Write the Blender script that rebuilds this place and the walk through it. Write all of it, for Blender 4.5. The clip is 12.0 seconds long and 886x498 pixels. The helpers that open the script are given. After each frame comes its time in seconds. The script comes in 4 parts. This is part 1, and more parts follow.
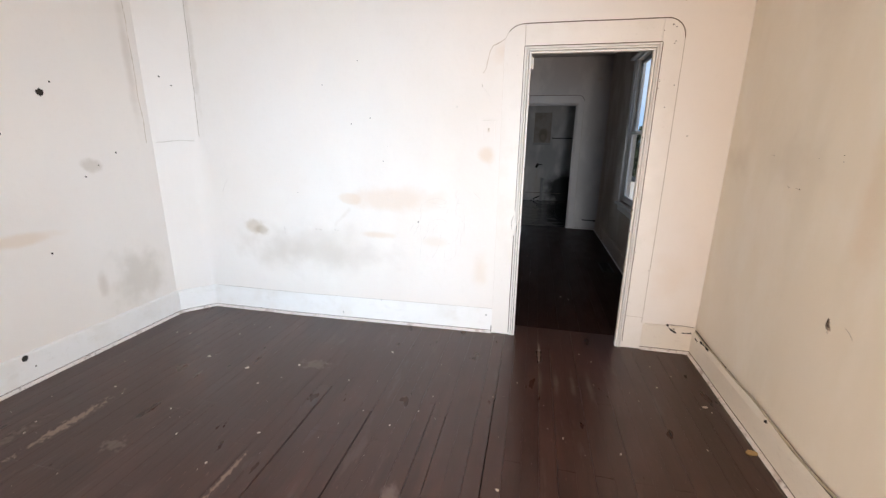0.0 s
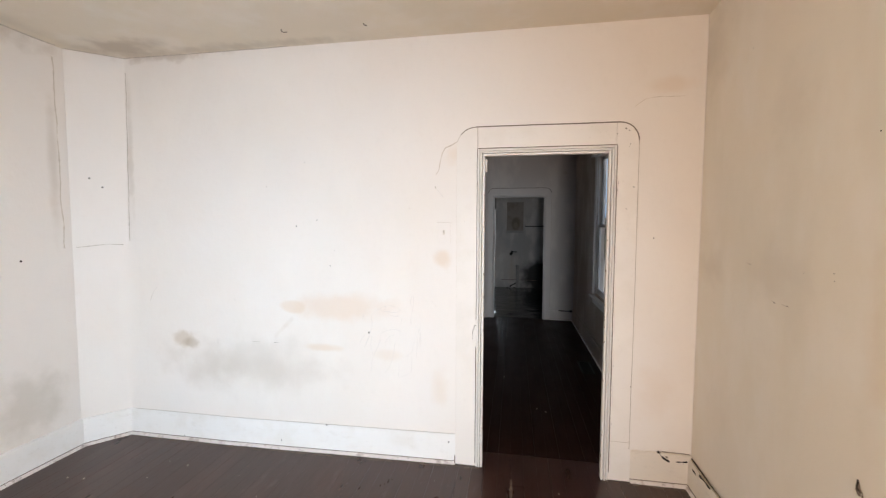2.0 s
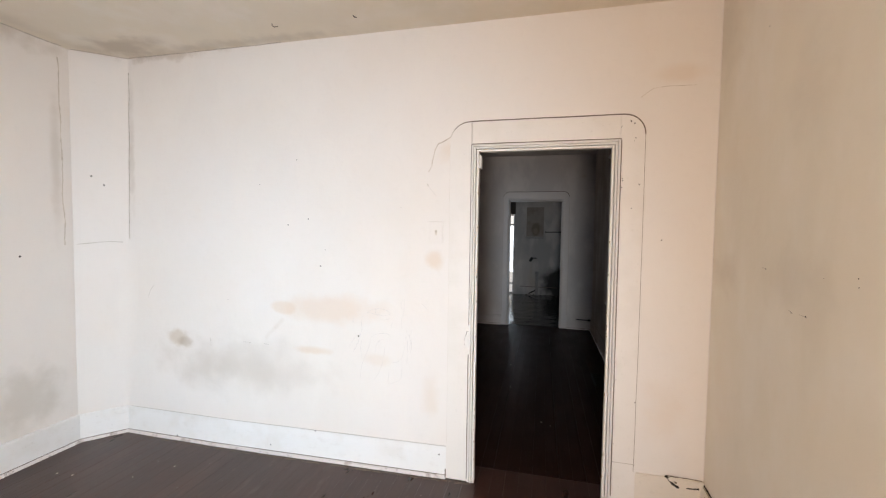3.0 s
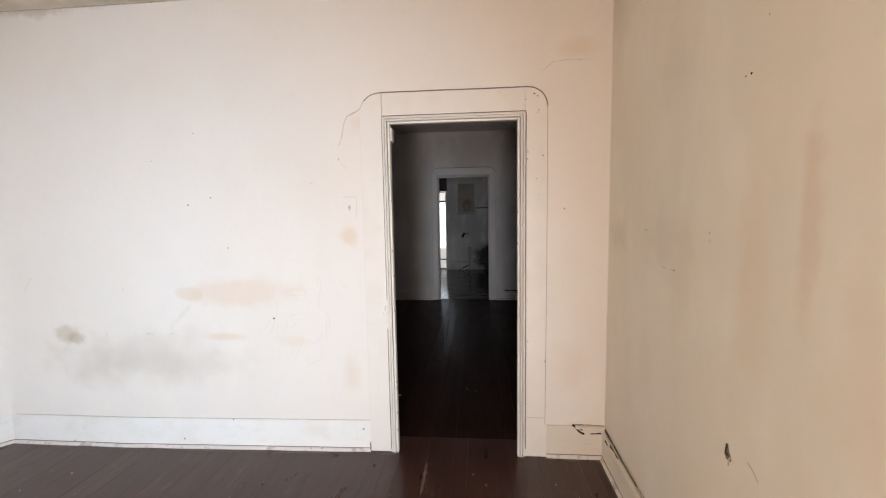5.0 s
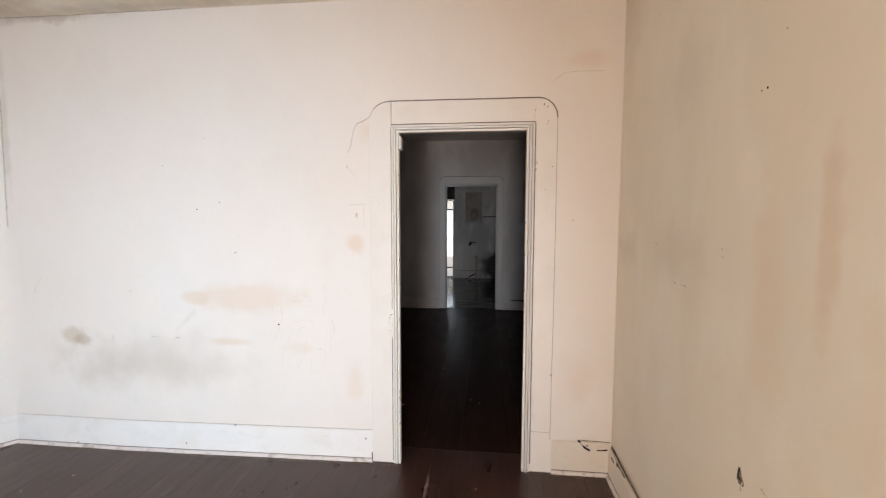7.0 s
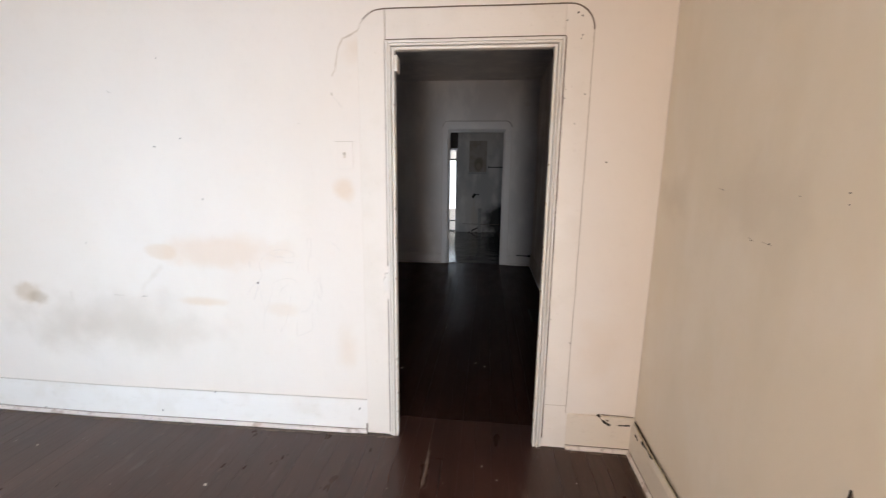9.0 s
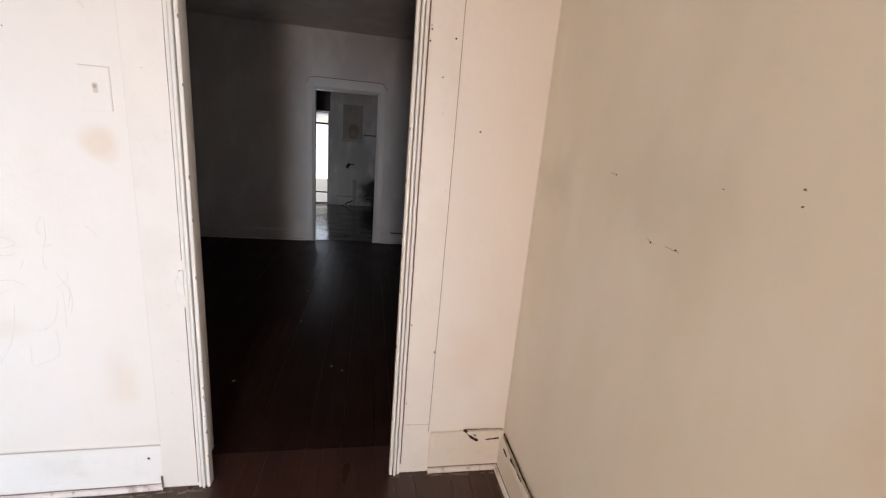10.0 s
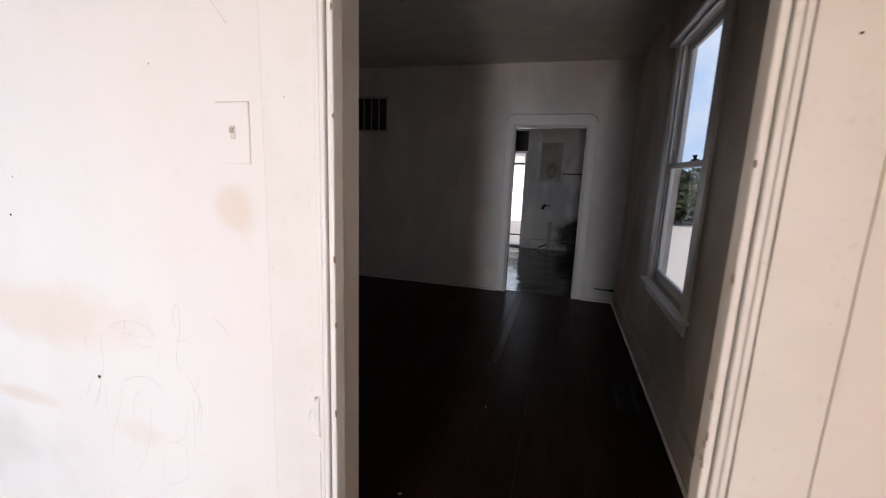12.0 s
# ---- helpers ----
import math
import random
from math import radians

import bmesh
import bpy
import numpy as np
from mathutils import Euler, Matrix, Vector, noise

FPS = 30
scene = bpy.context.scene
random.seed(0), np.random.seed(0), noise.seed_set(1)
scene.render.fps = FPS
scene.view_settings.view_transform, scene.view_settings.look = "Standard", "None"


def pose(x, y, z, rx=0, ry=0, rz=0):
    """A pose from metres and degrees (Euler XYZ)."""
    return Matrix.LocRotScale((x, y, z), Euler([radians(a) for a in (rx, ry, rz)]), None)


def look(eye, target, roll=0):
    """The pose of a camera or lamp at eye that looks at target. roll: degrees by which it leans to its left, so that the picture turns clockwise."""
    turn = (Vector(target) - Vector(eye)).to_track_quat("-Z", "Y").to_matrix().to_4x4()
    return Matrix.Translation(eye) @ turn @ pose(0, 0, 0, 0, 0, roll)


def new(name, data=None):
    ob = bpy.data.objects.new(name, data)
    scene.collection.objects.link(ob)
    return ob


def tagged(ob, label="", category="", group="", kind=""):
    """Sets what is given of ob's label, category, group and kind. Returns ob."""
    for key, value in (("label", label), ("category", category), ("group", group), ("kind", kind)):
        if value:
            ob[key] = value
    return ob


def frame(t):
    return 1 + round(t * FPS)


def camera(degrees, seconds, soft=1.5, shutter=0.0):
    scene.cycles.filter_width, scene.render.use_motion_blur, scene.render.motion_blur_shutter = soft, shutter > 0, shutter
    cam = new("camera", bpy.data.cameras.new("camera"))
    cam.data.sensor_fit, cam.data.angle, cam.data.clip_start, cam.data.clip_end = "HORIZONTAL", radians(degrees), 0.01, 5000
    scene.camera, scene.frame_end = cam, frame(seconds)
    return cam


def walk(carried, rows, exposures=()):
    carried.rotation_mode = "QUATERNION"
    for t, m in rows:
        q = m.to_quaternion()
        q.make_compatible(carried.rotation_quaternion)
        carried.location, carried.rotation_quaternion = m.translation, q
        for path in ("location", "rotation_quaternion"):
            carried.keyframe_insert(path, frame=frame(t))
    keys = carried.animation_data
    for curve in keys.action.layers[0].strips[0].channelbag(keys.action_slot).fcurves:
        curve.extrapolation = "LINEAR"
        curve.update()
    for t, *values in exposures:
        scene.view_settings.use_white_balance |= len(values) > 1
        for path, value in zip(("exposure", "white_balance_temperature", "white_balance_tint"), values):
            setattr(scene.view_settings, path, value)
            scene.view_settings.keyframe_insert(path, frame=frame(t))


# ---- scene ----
cam = camera(94.6, 12.0, 1.25, 0.25)
PATH = [
    (0, (0.112, -0.024, 1.474), (-0.297, 1.865, 0.959), 0.8),
    (0.5, (0.228, 0.189, 1.521), (-0.328, 2.071, 1.136), -2.1),
    (1, (0.218, 0.288, 1.568), (-0.193, 2.227, 1.3), -0.2),
    (1.5, (0.194, 0.295, 1.61), (-0.078, 2.268, 1.423), 0.4),
    (2, (0.233, 0.346, 1.6), (-0.109, 2.313, 1.479), 0.2),
    (2.5, (0.36, 0.472, 1.58), (-0.135, 2.409, 1.557), -0.1),
    (2.7, (0.401, 0.51, 1.564), (-0.085, 2.449, 1.515), 0.4),
    (4.3, (0.45, 0.526, 1.55), (0.019, 2.474, 1.411), 1.2),
    (4.5, (0.488, 0.521, 1.538), (0.198, 2.495, 1.4), 1.3),
    (5, (0.561, 0.539, 1.527), (0.386, 2.522, 1.335), -1.0),
    (5.5, (0.556, 0.549, 1.531), (0.393, 2.535, 1.36), -0.4),
    (6, (0.555, 0.539, 1.528), (0.387, 2.527, 1.388), 0.4),
    (6.5, (0.562, 0.552, 1.532), (0.4, 2.542, 1.409), -0.0),
    (7, (0.56, 0.556, 1.535), (0.352, 2.539, 1.381), 0.1),
    (7.2, (0.556, 0.572, 1.518), (0.269, 2.542, 1.327), 0.0),
    (8.8, (0.416, 0.831, 1.476), (0.13, 2.772, 1.086), 0.7),
    (9, (0.504, 0.926, 1.477), (0.295, 2.879, 1.098), 0.6),
    (9.5, (0.656, 1.135, 1.47), (0.652, 3.087, 1.033), -0.0),
    (10, (0.652, 1.413, 1.455), (1.017, 3.319, 0.971), 4.8),
    (10.5, (0.539, 1.583, 1.489), (0.761, 3.521, 1.048), 6.0),
    (11, (0.512, 1.708, 1.479), (0.4, 3.67, 1.108), 4.9),
    (11.5, (0.572, 1.971, 1.484), (0.185, 3.908, 1.17), 2.0),
    (12, (0.501, 2.191, 1.474), (-0.032, 4.084, 1.111), 2.2),
]
EXPOSURES = [
    (0.0, -0.03, 6480, 12), (0.5, -0.10, 6600, 12), (2.5, -0.17, 6680, 12), (5.5, -0.26, 6720, 13), (7.2, -0.25, 6720, 13),
    (9.0, -0.19, 6640, 13), (10.5, -0.17, 6620, 16), (11.5, -0.17, 6600, 17), (12.0, -0.16, 6600, 17),
]
walk(cam, [(t, look(eye, target, roll)) for t, eye, target, roll in PATH], EXPOSURES)

# ---- world, sun, large lights ----
world = bpy.data.worlds.new("world")
scene.world = world
world.use_nodes = True
wn = world.node_tree
sky = wn.nodes.new("ShaderNodeTexSky")
sky.sky_type, sky.sun_disc = "NISHITA", False
sky.air_density, sky.dust_density, sky.ozone_density = 1.0, 1.0, 2.5
sky.sun_elevation, sky.sun_rotation = radians(48), radians(188)
wn.links.new(sky.outputs[0], wn.nodes["Background"].inputs[0])
wn.nodes["Background"].inputs[1].default_value = 0.15

sun = new("sun", bpy.data.lights.new("sun", "SUN"))
sun.data.energy, sun.data.angle, sun.data.color = 5.0, radians(0.5), (1.0, 0.95, 0.87)
sun.matrix_world = look((0, 0, 0), (0.13 * 0.66, 0.66, -0.743))

def area(name, eye, target, sx, sy, watts, color, spread):
    lamp = new(name, bpy.data.lights.new(name, "AREA"))
    lamp.data.shape, lamp.data.size, lamp.data.size_y = "RECTANGLE", sx, sy
    lamp.data.energy, lamp.data.color = watts, color
    lamp.data.spread = radians(spread)
    lamp.matrix_world = look(eye, target)
    return lamp

# daylight in the unseen front doorway, behind where the walk begins
area("front_door_sky", (0.45, -1.86, 1.25), (-1.55, 3.0, 0.65), 0.46, 1.45, 41, (0.64, 0.83, 1.0), 68)
area("front_door_sunlit_porch", (0.60, -1.84, 0.28), (0.30, 3.0, 2.3), 0.42, 0.50, 46, (1.0, 0.77, 0.61), 150)
# added fill from the west, no window seen there, brightens the east wall
area("west_fill", (-2.82, -0.75, 1.50), (1.33, 0.45, 0.85), 0.8, 1.3, 27, (1.0, 0.84, 0.66), 100)

area("back_door_sky", (-0.64, 10.96, 1.12), (-0.30, 3.0, 0.9), 0.72, 1.15, 3.2, (0.76, 0.89, 1.0), 130)

# ---- materials ----
def rgb(c):
    return (c[0], c[1], c[2], 1.0)

class Mat:
    """A principled material with world-space noise helpers."""
    def __init__(self, name, color, rough=0.6, metal=0.0, spec=0.5):
        self.m = bpy.data.materials.new(name)
        self.m.use_nodes = True
        self.t = self.m.node_tree
        self.b = self.t.nodes["Principled BSDF"]
        self.b.inputs["Roughness"].default_value = rough
        self.b.inputs["Metallic"].default_value = metal
        self.b.inputs["Specular IOR Level"].default_value = spec
        self.pos = self.t.nodes.new("ShaderNodeNewGeometry").outputs["Position"]
        c = self.t.nodes.new("ShaderNodeRGB")
        c.outputs[0].default_value = rgb(color)
        self.col = c.outputs[0]

    def link(self, a, b):
        self.t.links.new(a, b)

    def math(self, op, a, b=0.0, clamp=False):
        n = self.t.nodes.new("ShaderNodeMath")
        n.operation, n.use_clamp = op, clamp
        for i, v in enumerate((a, b)):
            if isinstance(v, (int, float)):
                n.inputs[i].default_value = v
            else:
                self.link(v, n.inputs[i])
        return n.outputs[0]

    def scaled(self, s):
        n = self.t.nodes.new("ShaderNodeVectorMath")
        n.operation = "MULTIPLY"
        self.link(self.pos, n.inputs[0])
        n.inputs[1].default_value = s
        return n.outputs[0]

    def noise(self, scale, detail=4, stretch=None, rough=0.55):
        n = self.t.nodes.new("ShaderNodeTexNoise")
        n.inputs["Scale"].default_value, n.inputs["Detail"].default_value = scale, detail
        n.inputs["Roughness"].default_value = rough
        self.link(self.scaled(stretch) if stretch else self.pos, n.inputs["Vector"])
        return n.outputs["Fac"]

    def ramp(self, v, lo, hi):
        n = self.t.nodes.new("ShaderNodeMapRange")
        n.inputs["From Min"].default_value, n.inputs["From Max"].default_value = lo, hi
        n.interpolation_type = "SMOOTHSTEP"
        self.link(v, n.inputs["Value"])
        return n.outputs["Result"]

    def mix(self, fac, color):
        n = self.t.nodes.new("ShaderNodeMix")
        n.data_type = "RGBA"
        if isinstance(fac, (int, float)):
            n.inputs["Factor"].default_value = fac
        else:
            self.link(fac, n.inputs["Factor"])
        self.link(self.col, n.inputs[6])
        n.inputs[7].default_value = rgb(color)
        self.col = n.outputs[2]

    def mottled(self, scale, color, amount, lo=0.4, hi=0.7, stretch=None, detail=4):
        self.mix(self.math("MULTIPLY", self.ramp(self.noise(scale, detail, stretch), lo, hi), amount), color)

    def stain(self, centre, radius, color, amount, ragged=0.5, soft=0.7, scale=6.0):
        """An uneven stain; a radius of 0 leaves that direction unbounded."""
        a = self.t.nodes.new("ShaderNodeVectorMath")
        a.operation = "SUBTRACT"
        self.link(self.pos, a.inputs[0])
        a.inputs[1].default_value = centre
        b = self.t.nodes.new("ShaderNodeVectorMath")
        b.operation = "MULTIPLY"
        self.link(a.outputs[0], b.inputs[0])
        b.inputs[1].default_value = [1 / r if r else 0 for r in radius]
        c = self.t.nodes.new("ShaderNodeVectorMath")
        c.operation = "LENGTH"
        self.link(b.outputs[0], c.inputs[0])
        d = self.math("ADD", c.outputs["Value"], self.math("MULTIPLY", self.math("SUBTRACT", self.noise(scale, 5), 0.5), ragged * 2))
        mask = self.ramp(d, 1.0, 1.0 - soft)
        self.mix(self.math("MULTIPLY", mask, amount), color)

    def bump(self, v, strength, dist=0.01):
        n = self.t.nodes.new("ShaderNodeBump")
        n.inputs["Strength"].default_value, n.inputs["Distance"].default_value = strength, dist
        self.link(v, n.inputs["Height"])
        if self.b.inputs["Normal"].links:
            self.link(self.b.inputs["Normal"].links[0].from_socket, n.inputs["Normal"])
        self.link(n.outputs[0], self.b.inputs["Normal"])

    def rough_from(self, v, lo, hi):
        n = self.t.nodes.new("ShaderNodeMapRange")
        n.inputs["To Min"].default_value, n.inputs["To Max"].default_value = lo, hi
        self.link(v, n.inputs["Value"])
        self.link(n.outputs["Result"], self.b.inputs["Roughness"])

    def per_object(self, color, amount):
        n = self.t.nodes.new("ShaderNodeObjectInfo")
        self.mix(self.math("MULTIPLY", n.outputs["Random"], amount), color)

    def done(self):
        self.link(self.col, self.b.inputs["Base Color"])
        return self.m

def plaster(name, color=(0.815, 0.777, 0.742)):
    m = Mat(name, color, 0.62, spec=0.35)
    m.mottled(0.9, (0.77, 0.70, 0.625), 0.35, 0.42, 0.68)
    m.mottled(3.5, (0.84, 0.80, 0.75), 0.35, 0.45, 0.65, (1, 1, 0.45))
    m.mottled(28, (0.66, 0.61, 0.55), 0.07, 0.52, 0.75)
    m.bump(m.noise(7, 5), 0.16, 0.02)
    m.bump(m.noise(90, 3, (1, 1, 0.6)), 0.10, 0.004)
    return m

BEIGE, GREY, BROWN = (0.70, 0.54, 0.39), (0.48, 0.41, 0.335), (0.38, 0.31, 0.22)

m = plaster("main_wall_paint")
m.stain((-0.95, 2.97, 1.03), (0.46, 0, 0.12), (0.72, 0.53, 0.38), 0.36, 0.55, 0.6, 5)
for k in range(9):
    m.stain((-1.435 + 0.016 * k, 2.97, 0.80 + 0.016 * k), (0.022, 0, 0.022), (0.52, 0.43, 0.33), 0.13, 0.6, 0.95, 16)
m.stain((-1.30, 2.97, 1.02), (0.12, 0, 0.055), BEIGE, 0.35, 0.5, 0.4, 7)
m.stain((-1.08, 2.97, 0.735), (0.17, 0, 0.035), BEIGE, 0.42, 0.5, 0.7, 7)
m.stain((-0.23, 2.97, 1.375), (0.075, 0, 0.085), BEIGE, 0.45, 0.5, 0.8, 8)
m.stain((-0.105, 2.97, 1.36), (0.03, 0, 0.06), BEIGE, 0.40, 0.5, 0.8, 12)
m.stain((-0.24, 2.97, 0.50), (0.08, 0, 0.20), BEIGE, 0.25, 0.6, 0.8, 6)
m.stain((-0.60, 2.97, 0.71), (0.14, 0, 0.05), BEIGE, 0.18, 0.6, 0.8, 6)
m.stain((-1.70, 2.97, 0.59), (0.85, 0, 0.27), (0.52, 0.46, 0.40), 0.30, 0.9, 0.95, 5)
m.stain((-1.48, 2.97, 0.56), (0.50, 0, 0.23), GREY, 0.24, 0.6, 1.0, 3.5)
m.stain((-1.95, 2.97, 0.52), (0.40, 0, 0.22), GREY, 0.26, 0.6, 1.0, 5)
m.stain((-2.18, 2.97, 0.745), (0.13, 0, 0.085), (0.48, 0.37, 0.25), 0.48, 1.1, 0.8, 8)
m.stain((-2.11, 2.97, 0.712), (0.095, 0, 0.045), (0.40, 0.31, 0.21), 0.50, 0.9, 0.8, 11)
m.stain((1.12, 2.97, 2.42), (0.20, 0, 0.07), BEIGE, 0.30, 0.6, 0.8, 6)
m.stain((1.10, 2.97, 0.55), (0.18, 0, 0.25), BEIGE, 0.22, 0.7, 0.9, 5)
m.stain((-0.14, 2.97, 2.05), (0.10, 0, 0.10), BEIGE, 0.25, 0.8, 0.9, 9)
m.stain((-2.25, 2.97, 2.80), (0.55, 0, 0.055), GREY, 0.55, 1.1, 0.9, 9)
m.stain((-2.58, 2.97, 2.10), (0.035, 0, 0.62), GREY, 0.30, 0.9, 0.9, 9)
MAIN_WALL = m.done()

m = plaster("left_wall_paint")
m.stain((-2.85, 1.70, 0.86), (0, 0.32, 0.05), BEIGE, 0.45, 0.5, 0.7, 6)
m.stain((-2.85, 2.26, 1.27), (0, 0.09, 0.06), BROWN, 0.35, 0.7, 0.6, 10)
m.stain((-2.85, 2.17, 0.45), (0, 0.05, 0.14), GREY, 0.40, 0.6, 0.8, 8)
m.stain((-2.85, 2.45, 0.42), (0, 0.32, 0.30), (0.46, 0.42, 0.35), 0.42, 0.9, 0.95, 6)
m.stain((-2.85, 2.66, 2.00), (0, 0.05, 0.62), GREY, 0.35, 0.6, 0.9, 7)
m.stain((-2.85, 2.05, 2.78), (0, 0.9, 0.10), GREY, 0.50, 0.9, 0.9, 8)
LEFT_WALL = m.done()

m = plaster("right_wall_paint", (0.775, 0.712, 0.615))
m.stain((1.335, 2.25, 1.38), (0, 0.32, 0.20), GREY, 0.24, 0.9, 1.0, 6)
m.stain((1.335, 2.80, 1.37), (0, 0.20, 0.12), GREY, 0.30, 0.9, 1.0, 6)
m.stain((1.335, 1.72, 1.30), (0, 0.10, 0.45), BEIGE, 0.42, 0.9, 0.95, 6)
m.stain((1.335, 1.54, 1.45), (0, 0.045, 0.38), (0.62, 0.46, 0.32), 0.45, 0.9, 0.95, 8)
m.stain((1.335, 2.20, 2.06), (0, 0.20, 0.22), GREY, 0.20, 0.9, 1.0, 5)
m.stain((1.335, 2.90, 2.55), (0, 0.25, 0.35), GREY, 0.32, 0.9, 0.95, 5)
m.stain((1.335, 1.30, 1.25), (0, 0.18, 0.60), BEIGE, 0.30, 0.8, 0.95, 4)
m.mottled(2.2, (0.70, 0.64, 0.54), 0.40, 0.46, 0.62, (1, 1, 0.35))
RIGHT_WALL = m.done()

m = plaster("ceiling_paint", (0.76, 0.69, 0.57))
m.stain((-2.45, 2.80, 2.8), (0.42, 0.20, 0), GREY, 0.75, 0.8, 0.9, 7)
m.stain((-2.75, 1.90, 2.8), (0.14, 0.9, 0), GREY, 0.35, 0.7, 0.9, 5)
m.stain((-1.6, 2.92, 2.8), (1.0, 0.09, 0), GREY, 0.45, 0.9, 0.9, 8)
m.mottled(1.6, (0.60, 0.54, 0.44), 0.22, 0.48, 0.75)
CEILING = m.done()

# white plaster taken darker: the second room's dimness is put into the colour
m = plaster("second_room_dimmed", (0.58, 0.555, 0.54))
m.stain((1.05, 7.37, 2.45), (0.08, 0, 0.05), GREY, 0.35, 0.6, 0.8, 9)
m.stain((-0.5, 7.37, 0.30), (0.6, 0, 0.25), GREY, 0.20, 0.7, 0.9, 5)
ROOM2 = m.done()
# darker tan copy for the window wall, its shade put into the colour
m = plaster("second_room_side_dimmed", (0.50, 0.43, 0.37))
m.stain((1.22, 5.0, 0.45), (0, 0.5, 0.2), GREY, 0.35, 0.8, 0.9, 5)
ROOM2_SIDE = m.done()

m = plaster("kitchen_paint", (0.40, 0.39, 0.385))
# near-black ragged patch low at the east end of the back wall
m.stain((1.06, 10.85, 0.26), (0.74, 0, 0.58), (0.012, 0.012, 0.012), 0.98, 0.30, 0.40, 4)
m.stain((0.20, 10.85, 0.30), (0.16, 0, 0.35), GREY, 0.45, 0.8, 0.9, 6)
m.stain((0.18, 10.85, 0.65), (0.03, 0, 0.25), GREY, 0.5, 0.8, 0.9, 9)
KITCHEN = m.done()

def white_trim(name, color=(0.80, 0.78, 0.75)):
    m = Mat(name, color, 0.42, spec=0.45)
    m.mottled(5, (0.72, 0.68, 0.62), 0.35, 0.45, 0.7)
    m.mottled(60, (0.45, 0.41, 0.36), 0.16, 0.60, 0.72)
    m.bump(m.noise(40, 4), 0.14, 0.004)
    return m

TRIM = white_trim("trim_gloss_white").done()
# white trim darkened for the far doorway, dimness held in its colour
DIM_TRIM = white_trim("dimmed_trim", (0.62, 0.595, 0.58)).done()
CASING = white_trim("casing_paint", (0.81, 0.775, 0.735)).done()
m = white_trim("baseboard_paint", (0.845, 0.835, 0.82))
m.mottled(14, (0.55, 0.50, 0.45), 0.12, 0.58, 0.7, (1, 1, 2.5))
BASE = m.done()
m = white_trim("shoe_mould_paint", (0.78, 0.73, 0.71))
m.mottled(9, (0.34, 0.25, 0.21), 0.55, 0.57, 0.66)
m.mottled(45, (0.20, 0.15, 0.12), 0.5, 0.58, 0.66)
SHOE = m.done()
m = white_trim("cream_baseboard_paint", (0.76, 0.70, 0.62))
m.mottled(14, (0.52, 0.46, 0.39), 0.2, 0.58, 0.7, (1, 1, 2.5))
CREAM_BASE = m.done()

def floor_paint(name, base, worn, spec=0.5):
    m = Mat(name, base, 0.42, spec=spec)
    m.per_object((base[0] * 0.62, base[1] * 0.62, base[2] * 0.62), 0.30)
    m.mottled(5, (base[0] * 1.55, base[1] * 1.6, base[2] * 1.65), 0.55, 0.45, 0.72, (1, 0.35, 1))
    m.mottled(26, (base[0] * 0.55, base[1] * 0.5, base[2] * 0.5), 0.5, 0.48, 0.7, (1, 0.12, 1))
    m.mottled(70, (base[0] * 3.2, base[1] * 4.2, base[2] * 4.4), 0.45, 0.64, 0.74, (1, 0.3, 1))
    if worn:
        m.mottled(13, (0.15, 0.115, 0.10), 0.24, 0.60, 0.72, (1, 0.22, 1))
        m.stain((-2.25, 1.40, 0), (0.034, 0.25, 0), (0.30, 0.215, 0.17), 0.75, 1.9, 0.6, 40)
        m.stain((-2.42, 1.15, 0), (0.045, 0.26, 0), (0.20, 0.145, 0.12), 0.45, 1.7, 0.8, 34)
        m.stain((-1.26, 2.23, 0), (0.11, 0.06, 0), (0.20, 0.15, 0.125), 0.4, 1.7, 0.6, 28)
        m.stain((-1.86, 1.32, 0), (0.07, 0.05, 0), (0.22, 0.165, 0.14), 0.4, 1.8, 0.6, 30)
        m.stain((-1.168, 1.29, 0), (0.014, 0.15, 0), (0.30, 0.205, 0.15), 0.7, 1.6, 0.6, 44)
        m.stain((-0.40, 1.30, 0), (0.05, 0.10, 0), (0.26, 0.19, 0.16), 0.5, 1.0, 0.6, 15)
        m.stain((0.235, 2.74, 0), (0.012, 0.19, 0), (0.22, 0.165, 0.135), 0.8, 0.6, 0.5, 22)
        for k in range(4):
            m.stain((0.24 + 0.10 * k, 2.36, 0), (0.022, 0.20, 0), (0.15, 0.115, 0.095), 0.55, 0.6, 0.9, 12)
    m.bump(m.noise(60, 4, (1, 0.08, 1)), 0.22, 0.003)
    m.bump(m.noise(9, 3, (1, 0.4, 1)), 0.15, 0.01)
    m.rough_from(m.noise(7, 4, (1, 0.4, 1)), 0.20 if worn else 0.24, 0.42 if worn else 0.48)
    return m.done()

BOARD1 = floor_paint("brown_floor_paint", (0.053, 0.0235, 0.0175), True, 0.50)
# same brown made darker and duller: the second room's shade in the colour
BOARD2 = floor_paint("brown_floor_dimmed_far", (0.032, 0.0140, 0.0108), False, 0.04)
m = Mat("subfloor_dirt", (0.010, 0.007, 0.006), 0.9)
m.mottled(20, (0.03, 0.022, 0.018), 0.5)
SUBFLOOR = m.done()

m = Mat("dark_sheet_vinyl", (0.010, 0.010, 0.012), 0.22, spec=0.16)
m.mottled(3, (0.032, 0.030, 0.032), 0.6, 0.45, 0.65)
m.mottled(11, (0.16, 0.15, 0.14), 0.6, 0.62, 0.68)
m.bump(m.noise(3.2, 3), 0.3, 0.03)
m.bump(m.noise(9, 4), 0.28, 0.02)
m.bump(m.noise(45, 3), 0.10, 0.004)
m.rough_from(m.noise(6, 4), 0.03, 0.14)
m.b.inputs["Coat Weight"].default_value, m.b.inputs["Coat Roughness"].default_value = 0.22, 0.04
VINYL = m.done()

